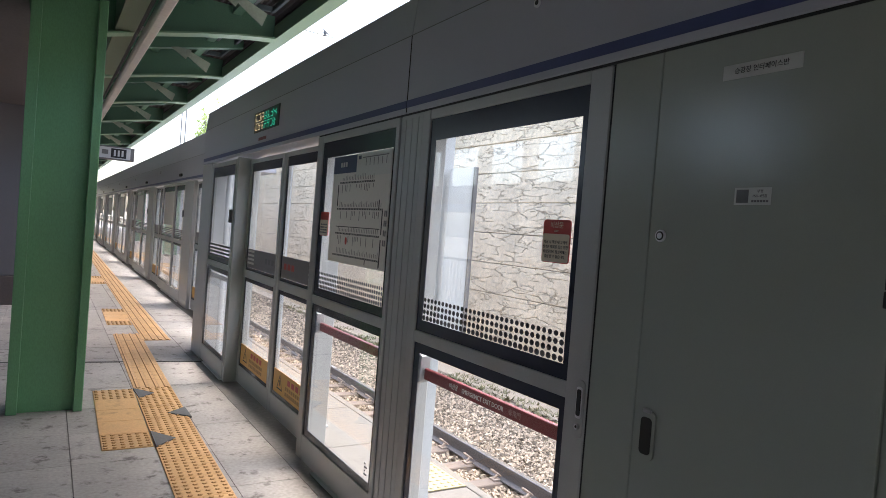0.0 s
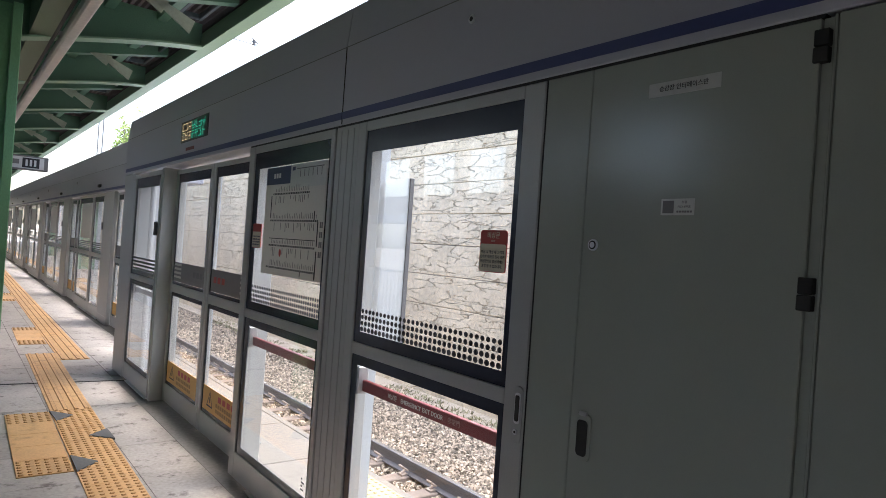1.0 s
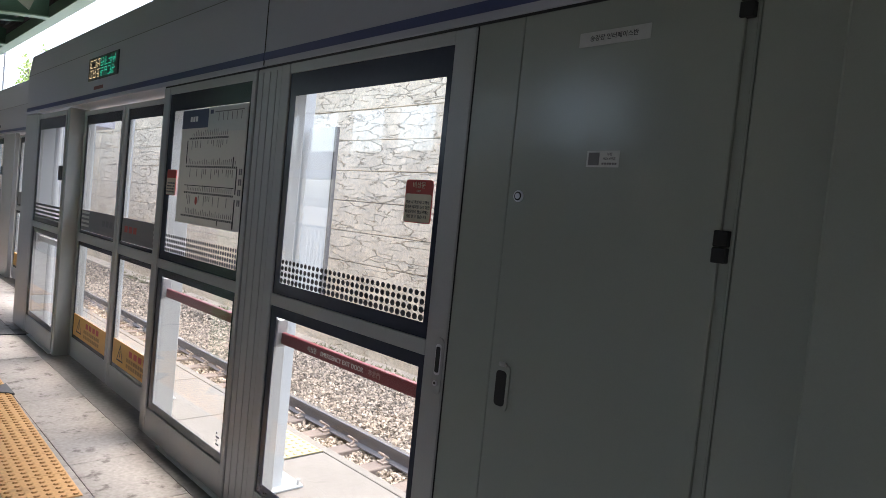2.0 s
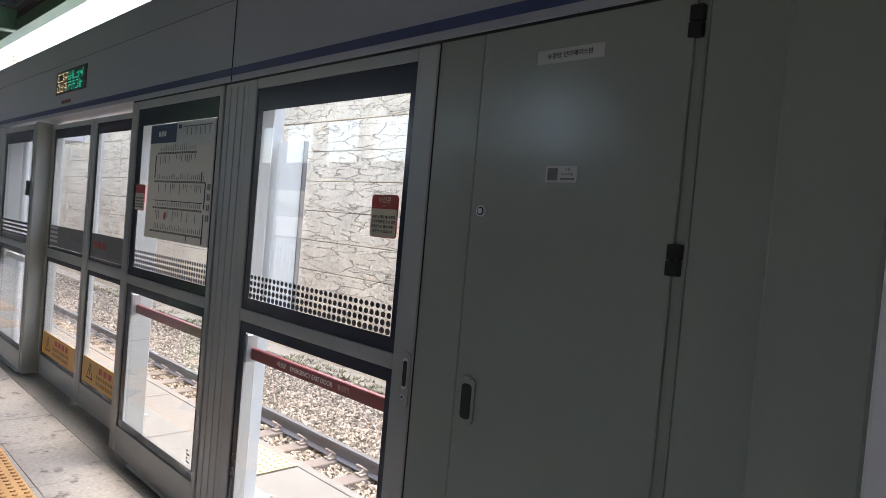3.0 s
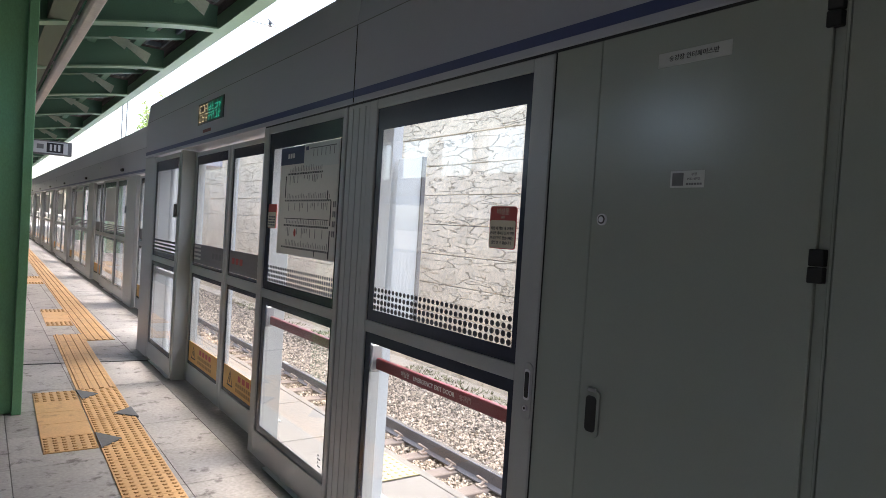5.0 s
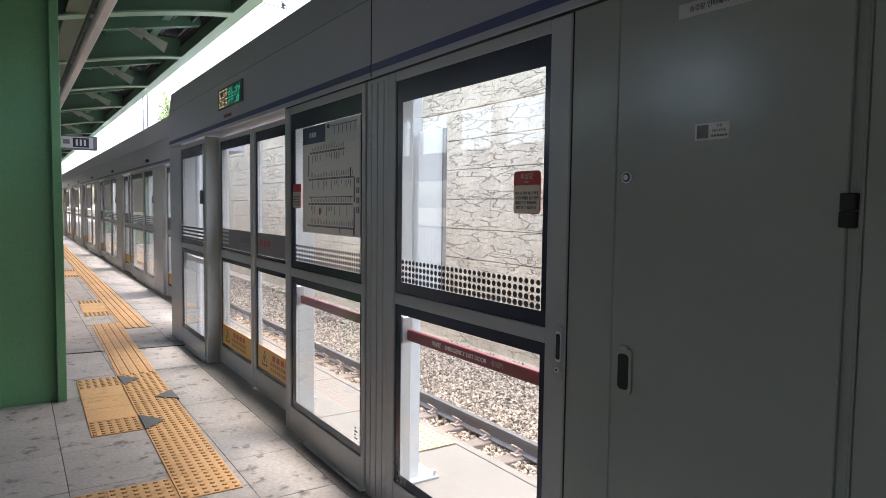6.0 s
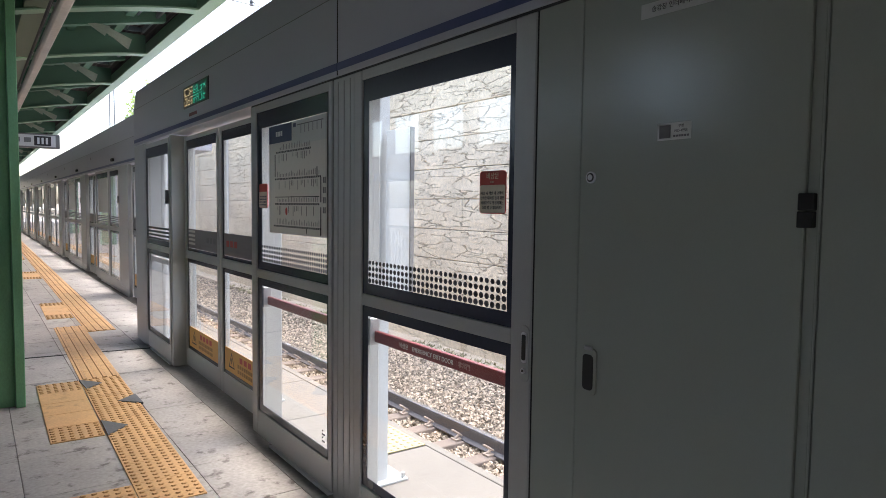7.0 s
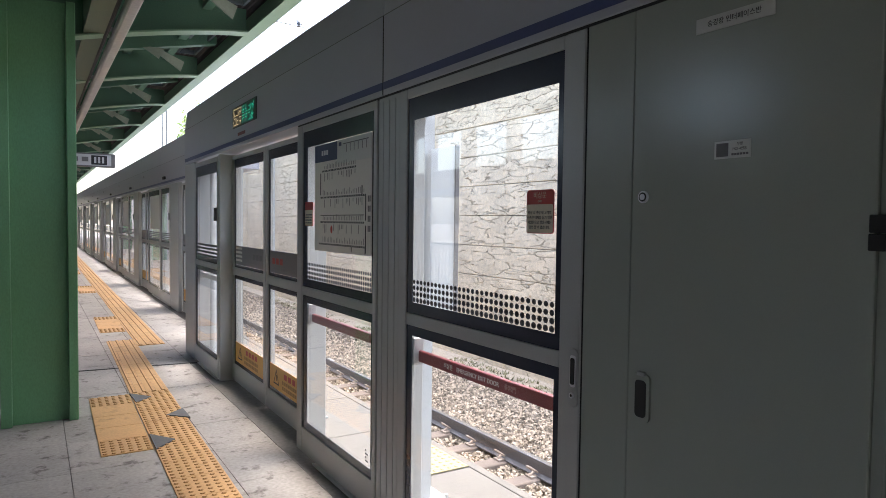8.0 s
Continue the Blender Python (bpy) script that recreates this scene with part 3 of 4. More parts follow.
def em_door(y, w, s0, s1, b0, b1, dots=31, z1=2.046, label="grey steel emergency exit door with two glass panes, closed"):
    d = thing("emergency_door", label, "door", 0, y, 0, group="emergency doors of the near screen")
    door_frame(d, w, s0, s1, 0.042, (1.004, 1.056), 0.155, 0.018, z1, 0.05, alu_paint)
    up = glazing(d, s0, w - s1, 1.056, z1 - 0.042, b0, b1, 0.05, 0.098)
    low = glazing(d, s0, w - s1, 0.173, 1.004, b0, b1, 0.045, 0.045)
    if dots:
        dot_band(up, s0 + b0, w - s1 - b1, 1.106, 1.212, dots)
    return d, up, low


alu_paint = material("grey_coated_frame", (0.42, 0.43, 0.425), 0.4, metal=0.15, vary=0.06, grain=180, bump=0.05)

# the door beside the cabinet
d1, up1, low1 = em_door(1.803, 1.180, 0.096, 0.070, 0.030, 0.048)
part("seal", box(0.004, 0.03, -0.0028, -0.0006, 0.02, 2.046), rubber, d1, "black rubber seal")
push_bar(d1, 0.12, 1.085, 0.858)
exit_notice(up1, 0.137, 0.274, 1.427, 1.571, True)
plate = part("latch_plate", prism(tuple((0.0255 + 0.0225 * math.cos(a), (1.056 if math.sin(a) > 0 else 0.916) + 0.0215 * math.sin(a)) for a in [i * math.pi / 8 for i in range(16)]), "x", -0.004, 0.001, 0.001), alu, d1, "steel latch plate")
part("latch_rim", rounded(0.0125, 0.0365, 0.958, 1.056, 0.008, -0.0062, -0.003), bright_alu, plate, "raised bright rim")
part("latch_pull", rounded(0.0155, 0.0335, 0.966, 1.048, 0.006, -0.0075, -0.006), rubber, plate, "black recessed pull")
bmz = bmesh.new()
tube(bmz, (-0.009, 0.026, 0.932), (0.0, 0.026, 0.932), 0.009, n=14)
part("keyhole", bmz, bright_alu, plate, "round key cylinder", smooth=False)
bmz = bmesh.new()
tube(bmz, (-0.0098, 0.026, 0.932), (-0.0085, 0.026, 0.932), 0.0045, n=10)
part("keyhole_core", bmz, rubber, plate)

# the door with the line map
d2, up2, low2 = em_door(3.212, 1.130, 0.040, 0.088, 0.028, 0.070, 34)
push_bar(d2, 0.08, 1.01, 0.858, False)
exit_notice(up2, 0.872, 1.005, 1.43, 1.575, False)
chart = part("line_map", box(0.0045, 0.0085, 0.064, 0.835, 1.288, 1.900, 0.001, 1), map_paper, up2, "grey railway line map sheet")
part("map_head", box(0.0035, 0.0042, 0.50, 0.833, 1.80, 1.898), navy_ink, chart, "navy map heading")
part("map_inset", box(0.0033, 0.0042, 0.068, 0.498, 1.775, 1.902), label_white, chart, "pale inset panel")
bars(white_ink, chart, 0.0034, [(0.70 - 0.035 * k, 0.725 - 0.035 * k, 1.835, 1.862) for k in range(3)])
bars(navy_ink, chart, 0.0030, [(0.44, 0.475, 1.868, 1.888)])
bars(ink_grey, chart, 0.0030, [(0.12 + 0.05 * k, 0.125 + 0.05 * k, 1.83, 1.87) for k in range(6)] + [(0.10, 0.42, 1.873, 1.878)])
spots = []
for z, ya, yb in ((1.745, 0.25, 0.72), (1.595, 0.13, 0.74), (1.455, 0.15, 0.74), (1.330, 0.13, 0.76)):
    spots += [(ya, yb, z - 0.0045, z + 0.0045)]
spots += [(0.15, 0.74, 1.492, 1.496), (0.735, 0.745, 1.61, 1.735), (0.125, 0.135, 1.465, 1.59), (0.125, 0.135, 1.30, 1.44), (0.17, 0.18, 1.60, 1.645), (0.30, 0.308, 1.30, 1.33), (0.13, 0.138, 1.26 + 0.035, 1.33)]
bars(black_ink, chart, 0.0040, spots, "map_lines")
spots = []
for z, ya, yb in ((1.745, 0.26, 0.70), (1.595, 0.15, 0.72), (1.455, 0.17, 0.72), (1.330, 0.15, 0.72)):
    k = 0
    while ya + 0.022 * k < yb:
        yy = ya + 0.022 * k
        spots.append((yy, yy + 0.004, z + 0.012, z + random.uniform(0.025, 0.045)))
        if random.random() < 0.45 and z > 1.4:
            spots.append((yy, yy + 0.005, max(1.296, z - random.uniform(0.03, 0.065)), z - 0.012))
        k += 1
spots += [(0.075 + 0.018 * k, 0.087 + 0.018 * k, 1.56 - 0.05 * j, 1.59 - 0.05 * j) for k in range(2) for j in range(4)]
bars(ink_grey, chart, 0.0040, spots, "map_names")
spots = []
for z, ya, yb in ((1.745, 0.26, 0.71), (1.595, 0.14, 0.73), (1.455, 0.16, 0.73), (1.330, 0.14, 0.75)):
    k = 0
    while ya + 0.022 * k < yb:
        spots.append((ya + 0.022 * k, ya + 0.007 + 0.022 * k, z - 0.0028, z + 0.0028))
        k += 1
bars(label_white, chart, 0.0031, spots, "map_stops")
bmz = bmesh.new()
bmz.faces.new([bmz.verts.new((0.0034, 0.575 + 0.016 * math.cos(a), 1.415 + 0.022 * math.sin(a))) for a in [i * math.pi / 6 for i in range(12)]])
part("map_marker", bmz, red_ink, chart, "red location marker")

bars(ink_grey, low2, 0.0085, [(0.09 + 0.02 * (k % 2), 0.125, 0.245 + 0.018 * k, 0.254 + 0.018 * k) for k in range(4)])

# the fixed door past the sliding pair
d3, up3, low3 = em_door(6.460, 1.015, 0.025, 0.060, 0.020, 0.045, 0, z1=2.035, label="grey steel emergency exit door with striped glass, closed")
stripe_band(up3, 0.045, 0.91, 1.10, 1.235)
push_bar(d3, 0.08, 0.92, 0.90, False, pale_frame, "pale grey push bar")
part("sensor_box", box(-0.022, 0.004, 0.012, 0.058, 1.45, 1.572, 0.005, 1), patch_grey, d3, "small black sensor box")
for dd in (d1, d2, d3):
    part("threshold", box(-0.012, 0.03, 0.02, 0.82, 0.002, 0.014, 0.002, 1), bright_alu, dd, "bright aluminium threshold strip")


def sliding_leaf(x, y, w, flip, group="sliding doors of the near screen", simple=False):
    d = thing("sliding_door", "grey framed sliding platform door with yellow warning strip, closed", "door", x, y, 0, group=group)
    door_frame(d, w, 0.055, 0.055, 0.035, (0.972, 1.040), 0.155, 0.012, 2.035, 0.04, alu_paint)
    up = glazing(d, 0.055, w - 0.055, 1.040, 2.0, 0.028, 0.028, 0.025, 0.075)
    low = glazing(d, 0.055, w - 0.055, 0.167, 0.972, 0.028, 0.028, 0.030, 0.035)
    film = part("decal_band", box(0.0085, 0.0115, 0.083, w - 0.083, 1.068, 1.234), decal_grey, up, "dark grey film band")
    if not simple:
        a = 0.10 if flip else w - 0.30
        bars(map_paper, film, 0.0083, [(a, a + 0.2, 1.10 + 0.035 * k, 1.118 + 0.035 * k) for k in range(4)])
        c = w - 0.38 if flip else 0.12
        bars(red_ink if flip else ink_grey, film, 0.0083, [(c + 0.09 * k, c + 0.06 + 0.09 * k, 1.135, 1.18) for k in range(3)])
    warn = part("warning_strip", box(0.0085, 0.0115, 0.083, w - 0.083, 0.197, 0.372), yellow_print, low, "yellow warning strip")
    if not simple:
        tri = bmesh.new()
        cy = w - 0.24
        for k in range(3):
            a0, a1 = math.pi / 2 + k * 2.094, math.pi / 2 + (k + 1) * 2.094
            vs = [tri.verts.new((0.008, cy + r * math.cos(a), 0.272 + r * math.sin(a))) for r, a in ((0.078, a0), (0.078, a1), (0.058, a1), (0.058, a0))]
            tri.faces.new(vs)
        bx(tri, 0.0076, 0.0084, cy - 0.006, cy + 0.006, 0.262, 0.305)
        part("warning_sign", tri, black_ink, warn, "black outlined warning triangle")
        bars(red_ink, warn, 0.0083, [(cy - 0.24 - 0.09 * k, cy - 0.18 - 0.09 * k, 0.305, 0.345) for k in range(4)])
        bars(ochre_shade_print, warn, 0.0083, [(cy - 0.17 - 0.045 * k, cy - 0.135 - 0.045 * k, z, z + 0.026) for k in range(9) for z in (0.262, 0.222)])
    return d


sliding_leaf(0.115, 4.385, 0.995, True)
sliding_leaf(0.115, 5.395, 1.000, False)


# posts of the near screen
def post(y0, y1, x0, x1, z1, mat, label, ribs=0):
    p = thing("screen_post", label, "post", 0, y0, 0)
    part("shaft", box(x0, x1, 0, y1 - y0, 0, z1, 0.005, 1), mat, p)
    for k in range(ribs):
        yy = (y1 - y0) * (0.22 + 0.56 * k / max(1, ribs - 1))
        part("ribbing", box(x0 - 0.003, x0 + 0.002, yy - 0.007, yy + 0.007, 0.02, z1 - 0.02, 0.003, 1), mat, p, "raised vertical rib")
    return p


post(2.988, 3.207, 0.006, 0.14, 2.05, alu_paint, "grey ribbed steel post between the emergency doors", 3)
post(4.345, 4.383, 0.03, 0.20, 2.05, alu_paint, "slim grey post beside the sliding door")
post(6.40, 6.457, 0.006, 0.20, 2.05, alu_paint, "grey steel post beside the sliding door")
post(7.479, 7.955, 0.0, 0.05, 2.052, alu_paint, "grey steel end post of the near screen")
post(1.612, 1.800, 0.003, 0.14, 2.05, grey_paint, "flat grey steel jamb beside the cabinet")


def header(y0, y1, x, top, seams, group):
    """The sloped-top box over the doors."""
    h = thing("screen_header", "grey metal header box over the doors with a blue stripe", "header", x, 0, 0, group=group)
    edges = [y0] + list(seams) + [y1]
    for a, b in zip(edges, edges[1:]):
        out = ((0.0, 2.056), (0.0, 2.43), (0.022, top), (0.30, top), (0.30, 2.056))
        part("cover_panel", prism(out, "y", a + 0.003, b - 0.003, 0.003), header_paint, h)
    bm = bmesh.new()
    for a, b in zip(edges, edges[1:]):
        bx(bm, -0.002, 0.0005, a + 0.003, b - 0.003, 2.083, 2.118)
    part("blue_stripe", bm, stripe_blue, h, "dark blue painted stripe")
    # thin dark strip draws the shade along the cover's fold
    part("crease_line", box(-0.0012, 0.001, y0 + 0.01, y1 - 0.01, 2.4275, 2.4315), ink_grey, h, "fine dark line painted for the shade of the fold")
    part("seam_backing", box(0.02, 0.28, y0 + 0.02, y1 - 0.02, 2.07, 2.42), rubber, h)
    return h


hd = header(-3.0, 7.955, 0.0, 2.63, (0.78, 3.155), "headers of the screen")
bmz = bmesh.new()
for yy, zz in ((2.20, 2.335), (0.4, 2.335)):
    tube(bmz, (-0.006, yy, zz), (0.0, yy, zz), 0.017, n=14)
part("cover_lock", bmz, bright_alu, hd, "round steel cover lock")
bmz = bmesh.new()
tube(bmz, (-0.0075, 2.20, 2.335), (-0.004, 2.20, 2.335), 0.009, n=10)
part("lock_core", bmz, rubber, hd)
part("seam_strip", box(-0.001, 0.002, 3.1525, 3.1575, 2.062, 2.428), rubber, hd, "dark seam between two covers")

solid("return_panel", box(0.055, 0.515, 7.80, 7.94, 0.0, 2.05, 0.004, 1), white_steel, "white steel panel closing the step between the screens", "panel")

# black strip stands in for the shade in the gap above the doors
part("shadow_gap", box(0.004, 0.03, 0.98, 4.34, 2.047, 2.0555), rubber, hd, "dark strip put in for the shade in the gap under the header")

# the passenger display
disp = thing("led_display", "black matrix display with amber and green glyphs", "display", 0, 5.56, 2.295)
part("case", box(-0.006, -0.0005, -0.345, 0.345, -0.084, 0.084, 0.002, 1), display_face, disp)
part("screen", box(-0.008, -0.0055, -0.335, 0.335, -0.076, 0.076, 0.001, 1), display_face, disp)
am, gr = bmesh.new(), bmesh.new()
for r in range(2):
    for g in range(7):
        bmx = am if g < 3 else gr
        lit = set()
        for row in random.sample((0, 2, 3, 5), 2):
            a = random.choice((0, 0, 1))
            lit |= {(i, row) for i in range(a, 6 - random.choice((0, 0, 2)))}
        for col in random.sample((0, 2, 4, 5), 2):
            a = random.choice((0, 2))
            lit |= {(col, j) for j in range(a, 6)}
        for i, j in sorted(lit):
            cy, cz = 0.300 - g * 0.086 - i * 0.0116, 0.064 - r * 0.073 - j * 0.0105
            bx(bmx, -0.0095, -0.0082, cy - 0.0066, cy, cz - 0.0056, cz)
tagged(part("amber_glyphs", am, led_yellow, disp, "amber lit dots"), "amber lit dots", kind="stuff")
tagged(part("green_glyphs", gr, led_green, disp, "green lit dots"), "green lit dots", kind="stuff")
part("red_caption", box(-0.0015, -0.0003, -0.02, 0.20, -0.155, -0.13), red_bar, disp, "small red caption print")

# ---- the equipment cabinet ----
cab = thing("equipment_cabinet", "tall grey painted steel equipment cabinet with a shut door", "cabinet", 0, 0.955, 0)
part("body", box(0.035, 0.42, 0.0, 0.655, 0.02, 2.052, 0.004, 1), grey_paint, cab)
cdoor = part("door", box(0.0, 0.032, 0.031, 0.6560, 0.06, 2.046, 0.002, 1), grey_paint, cab)
part("hinge_gap", box(0.010, 0.034, 0.0075, 0.0295, 0.06, 2.046), grey_paint, cab, "sunk channel along the hinge side")
part("hinge_jamb", box(0.004, 0.034, 0.0, 0.0065, 0.02, 2.052, 0.002, 1), grey_paint, cab)
for z in (0.42, 1.413, 1.948):
    part("hinge", box(-0.008, 0.02, 0.011, 0.043, z, z + 0.034, 0.002, 1), rubber, cdoor, "black hinge")
    part("hinge", box(-0.007, 0.02, 0.0105, 0.0425, z + 0.036, z + 0.072, 0.002, 1), rubber, cdoor, "black hinge")
hnd = part("handle_cup", rounded(0.576, 0.634, 0.922, 1.054, 0.014, -0.006, 0.004), grey_paint, cdoor, "recessed handle cup")
part("handle_slot", rounded(0.586, 0.624, 0.934, 1.036, 0.012, -0.0072, -0.0055), rubber, hnd, "black slot")
part("handle_catch", box(-0.010, -0.002, 0.590, 0.618, 1.048, 1.060, 0.002, 1), alu, hnd, "small latch tongue")
bmz = bmesh.new()
tube(bmz, (-0.006, 0.614, 1.535), (0.001, 0.614, 1.535), 0.0165, n=18)
lk = part("lock", bmz, bright_alu, cdoor, "round steel lock")
bmz = bmesh.new()
tube(bmz, (-0.0072, 0.614, 1.535), (-0.005, 0.614, 1.535), 0.0125, n=16)
part("lock_ring", bmz, rubber, lk)
bmz = bmesh.new()
tube(bmz, (-0.0085, 0.614, 1.535), (-0.006, 0.614, 1.535), 0.0085, n=14)
part("lock_core", bmz, bright_alu, lk)
name_plate = thing("name_plate", "white name plate with black print on the cabinet door", "label", -0.0005, 1.312, 1.951)
part("plate", box(-0.002, 0, -0.103, 0.103, -0.0185, 0.0185, 0.0006, 1), plate_grey, name_plate)
lettering("승강장 인터페이스반", 0.0165, black_ink, name_plate, -0.0026, 0, 0)
tag = thing("asset_label", "small white printed asset label on the cabinet door", "label", -0.0005, 1.306, 1.641)
part("sheet", box(-0.0015, 0, -0.048, 0.048, -0.021, 0.021, 0.0004, 1), label_white, tag)
bars(ink_grey, tag, -0.0016, [(0.010, 0.042, -0.016, 0.016)], "print_square")
lettering("PSD-4번홈", 0.0085, ink_grey, tag, -0.0021, -0.020, 0.0)
lettering("부평", 0.0085, ink_grey, tag, -0.0021, -0.020, 0.0115)
bars(ink_grey, tag, -0.0016, [(-0.042 + 0.0075 * k, -0.0365 + 0.0075 * k, -0.0145, -0.0095) for k in range(6)])

# ---- screen panels past the cabinet, beside the camera ----
side_panel = thing("side_panel", "plain grey steel panel beside the cabinet", "panel", 0, 0.7795, 0)
part("face_sheet", box(0.003, 0.05, 0.0, 0.174, 0.0, 2.053, 0.004, 1), grey_paint, side_panel)
part("back_frame", box(0.052, 0.30, 0.004, 0.170, 0.0, 2.05), grey_paint, side_panel)
solid("side_column", box(-0.030, 0.30, 0.577, 0.778, 0.0, 2.053, 0.006, 1), grey_paint, "plain grey steel column cover", "column")
side = thing("side_door", "bright aluminium framed glass door beside the column", "door", 0, -0.55, 0)
part("stile", box(-0.055, 0.03, 1.045, 1.122, 0.01, 2.05, 0.006, 1), pale_frame, side)
part("stile", box(-0.055, 0.03, 0.0, 0.06, 0.01, 2.05, 0.006, 1), pale_frame, side)
part("top_rail", box(-0.05, 0.03, 0.062, 1.043, 1.95, 2.05, 0.004, 1), pale_frame, side)
part("bottom_rail", box(-0.05, 0.03, 0.062, 1.043, 0.01, 0.17, 0.004, 1), pale_frame, side)
part("pane", box(0.0, 0.01, 0.062, 1.043, 0.172, 1.948), glass, side)
solid("rear_screen", box(0.006, 0.10, -3.0, -0.56, 0.0, 2.053, 0.004, 1), grey_paint, "plain grey steel screen panels", "panel")

# ---- steel columns behind the screen ----
colm = thing("support_column", "white painted steel column on a bolted base plate", "column", 0.300, 3.286, 0, group="columns behind the screen")
bmz = bmesh.new()
bx(bmz, -0.030, 0.030, -0.065, -0.053, 0.012, 2.06)
bx(bmz, -0.030, 0.030, 0.053, 0.065, 0.012, 2.06)
bx(bmz, -0.006, 0.006, -0.053, 0.053, 0.012, 2.06)
bx(bmz, -0.032, -0.022, -0.051, 0.051, 0.012, 2.06)
part("shaft", bmz, white_steel, colm)
part("seam_line", box(-0.0340, -0.0322, 0.026, 0.032, 0.02, 2.05), ink_grey, colm, "thin dark joint line")
part("base_plate", box(-0.10, 0.13, -0.11, 0.11, 0.0, 0.012, 0.002, 1), white_steel, colm)
bolt_bm = bmesh.new()
tube(bolt_bm, (0, 0, 0.012), (0, 0, 0.04), 0.011, n=6)
bolt_me = mesh_of("bolt", bolt_bm, galv)
for bx_, by_ in ((-0.085, -0.09), (0.11, -0.09), (-0.085, 0.09), (0.11, 0.09)):
    piece("bolt", bolt_me, colm, bx_, by_)
for y in (4.983, 5.897, 6.91, 1.75, 0.6):
    copy_thing(colm, pose(0.30, y, 0))
pipe = bmesh.new()
tube(pipe, (0.24, 7.72, 0.0), (0.24, 7.72, 2.1), 0.03, n=12)
solid("downpipe", pipe, white_steel, "white vertical pipe behind the screen", "pipe")

board = thing("wall_board", "bluish white board with a dark edge beside the column behind the glass", "board", 0.30, 0, 0)
part("sheet", box(0.0, 0.02, 2.984, 3.205, 0.93, 1.83, 0.003, 1), frosted, board)
part("edge_strip", box(-0.002, 0.022, 2.974, 2.982, 0.93, 1.83, 0.002, 1), ink_grey, board, "dark edge strip")

# ---- the far screen, set back towards the track ----
FX, STEP = 0.52, 4.65
hf = header(7.97, 62.0, FX, 2.76, [7.97 + 2.54 * k for k in range(1, 21)], "headers of the screen")
fpost = fdoor = fmap = fleaf = None
for k in range(10):
    y = 11.34 + STEP * k
    if fpost is None:
        fpost = thing("screen_post", "grey steel post of the far screen", "post", FX, y, 0, group="posts of the far screen")
        part("shaft", box(0.0, 0.06, 0, 0.70, 0, 2.052, 0.006, 1), alu_paint, fpost)
        part("kick_plate", box(-0.004, 0.0, 0.03, 0.67, 0.0, 0.12), alu, fpost)
        fdoor = thing("emergency_door", "grey framed emergency exit door with striped glass, far screen", "door", FX, y + 0.72, 0, group="emergency doors of the far screen")
        fmap = thing("emergency_door", "grey framed emergency exit door with a grey notice sheet, far screen", "door", FX, y + 1.76, 0, group="emergency doors of the far screen")
        for dd, ww in ((fdoor, 1.03), (fmap, 1.49)):
            door_frame(dd, ww, 0.07, 0.09, 0.045, (0.985, 1.055), 0.165, 0.02, 2.045, 0.05, alu_paint)
            u = glazing(dd, 0.07, ww - 0.09, 1.055, 2.0, 0.035, 0.05, 0.05, 0.09)
            glazing(dd, 0.07, ww - 0.09, 0.185, 0.985, 0.035, 0.05, 0.04, 0.04)
            stripe_band(u, 0.105, ww - 0.14, 1.105, 1.235)
            if dd is fmap:
                part("notice_sheet", box(0.005, 0.0085, 0.12, ww - 0.30, 1.28, 1.90), label_white, u, "grey notice sheet")
            else:
                part("sensor_box", box(-0.02, 0.003, 0.03, 0.072, 1.45, 1.57, 0.005, 1), patch_grey, dd, "small black sensor box")
            part("threshold", box(-0.012, 0.03, 0.05, 0.95, 0.002, 0.016, 0.002, 1), bright_alu, dd, "bright aluminium threshold strip")
        fleaf = sliding_leaf(FX + 0.055, y + 3.26, 0.685, False, "sliding doors of the far screen", True)
        copy_thing(fleaf, pose(FX + 0.055, y + 3.955, 0))
    if k == 0:
        copy_thing(fmap, pose(FX, y - STEP + 1.76, 0))
        copy_thing(fleaf, pose(FX + 0.055, y - STEP + 3.26, 0))
        copy_thing(fleaf, pose(FX + 0.055, y - STEP + 3.955, 0))
        copy_thing(fpost, pose(FX, 7.95, 0))
    else:
        copy_thing(fpost, pose(FX, y, 0))
        copy_thing(fdoor, pose(FX, y + 0.72, 0))
        copy_thing(fmap, pose(FX, y + 1.76, 0))
        copy_thing(fleaf, pose(FX + 0.055, y + 3.26, 0))
        copy_thing(fleaf, pose(FX + 0.055, y + 3.955, 0))
for k in range(9):
    part("door_sensor", box(-0.035, -0.001, 12.45 + STEP * k, 12.62 + STEP * k, 2.15, 2.20, 0.006, 1), rubber, hf, "small black door sensor")
    part("cover_lock", box(-0.008, -0.001, 10.4 + STEP * k, 10.46 + STEP * k, 2.30, 2.35, 0.006, 1), ink_grey, hf)
for k in range(1, 9):
    copy_thing(colm, pose(0.72, 12.0 + STEP * (k - 1), 0))
    copy_thing(colm, pose(0.72, 13.7 + STEP * (k - 1), 0))


# ---- canopy ----
frame_blue = material("blue_grey_frame", (0.075, 0.105, 0.115), 0.4, vary=0.15, grain=60, bump=0.05)
# pale tone carries the sky's light on the cleats in their colour
cleat_lit_green = material("cleat_green_in_light", (0.36, 0.42, 0.33), 0.55, vary=0.12, grain=50, bump=0.06)
def rib_y(k):
    """Where rib k stands: the bays widen slowly along the platform."""
    return 6.55 + 2.08 * k + (0.085 * k * k if 0 < k <= 5 else 0) + (0.45 * (k - 5) + 2.125 if k > 5 else 0)


def rib_low(x):
    """Height of a rib's lower flange."""
    t = max(0.0, min(1.0, (0.30 - x) / 1.6))
    return 3.20 - 0.30 * t ** 1.35


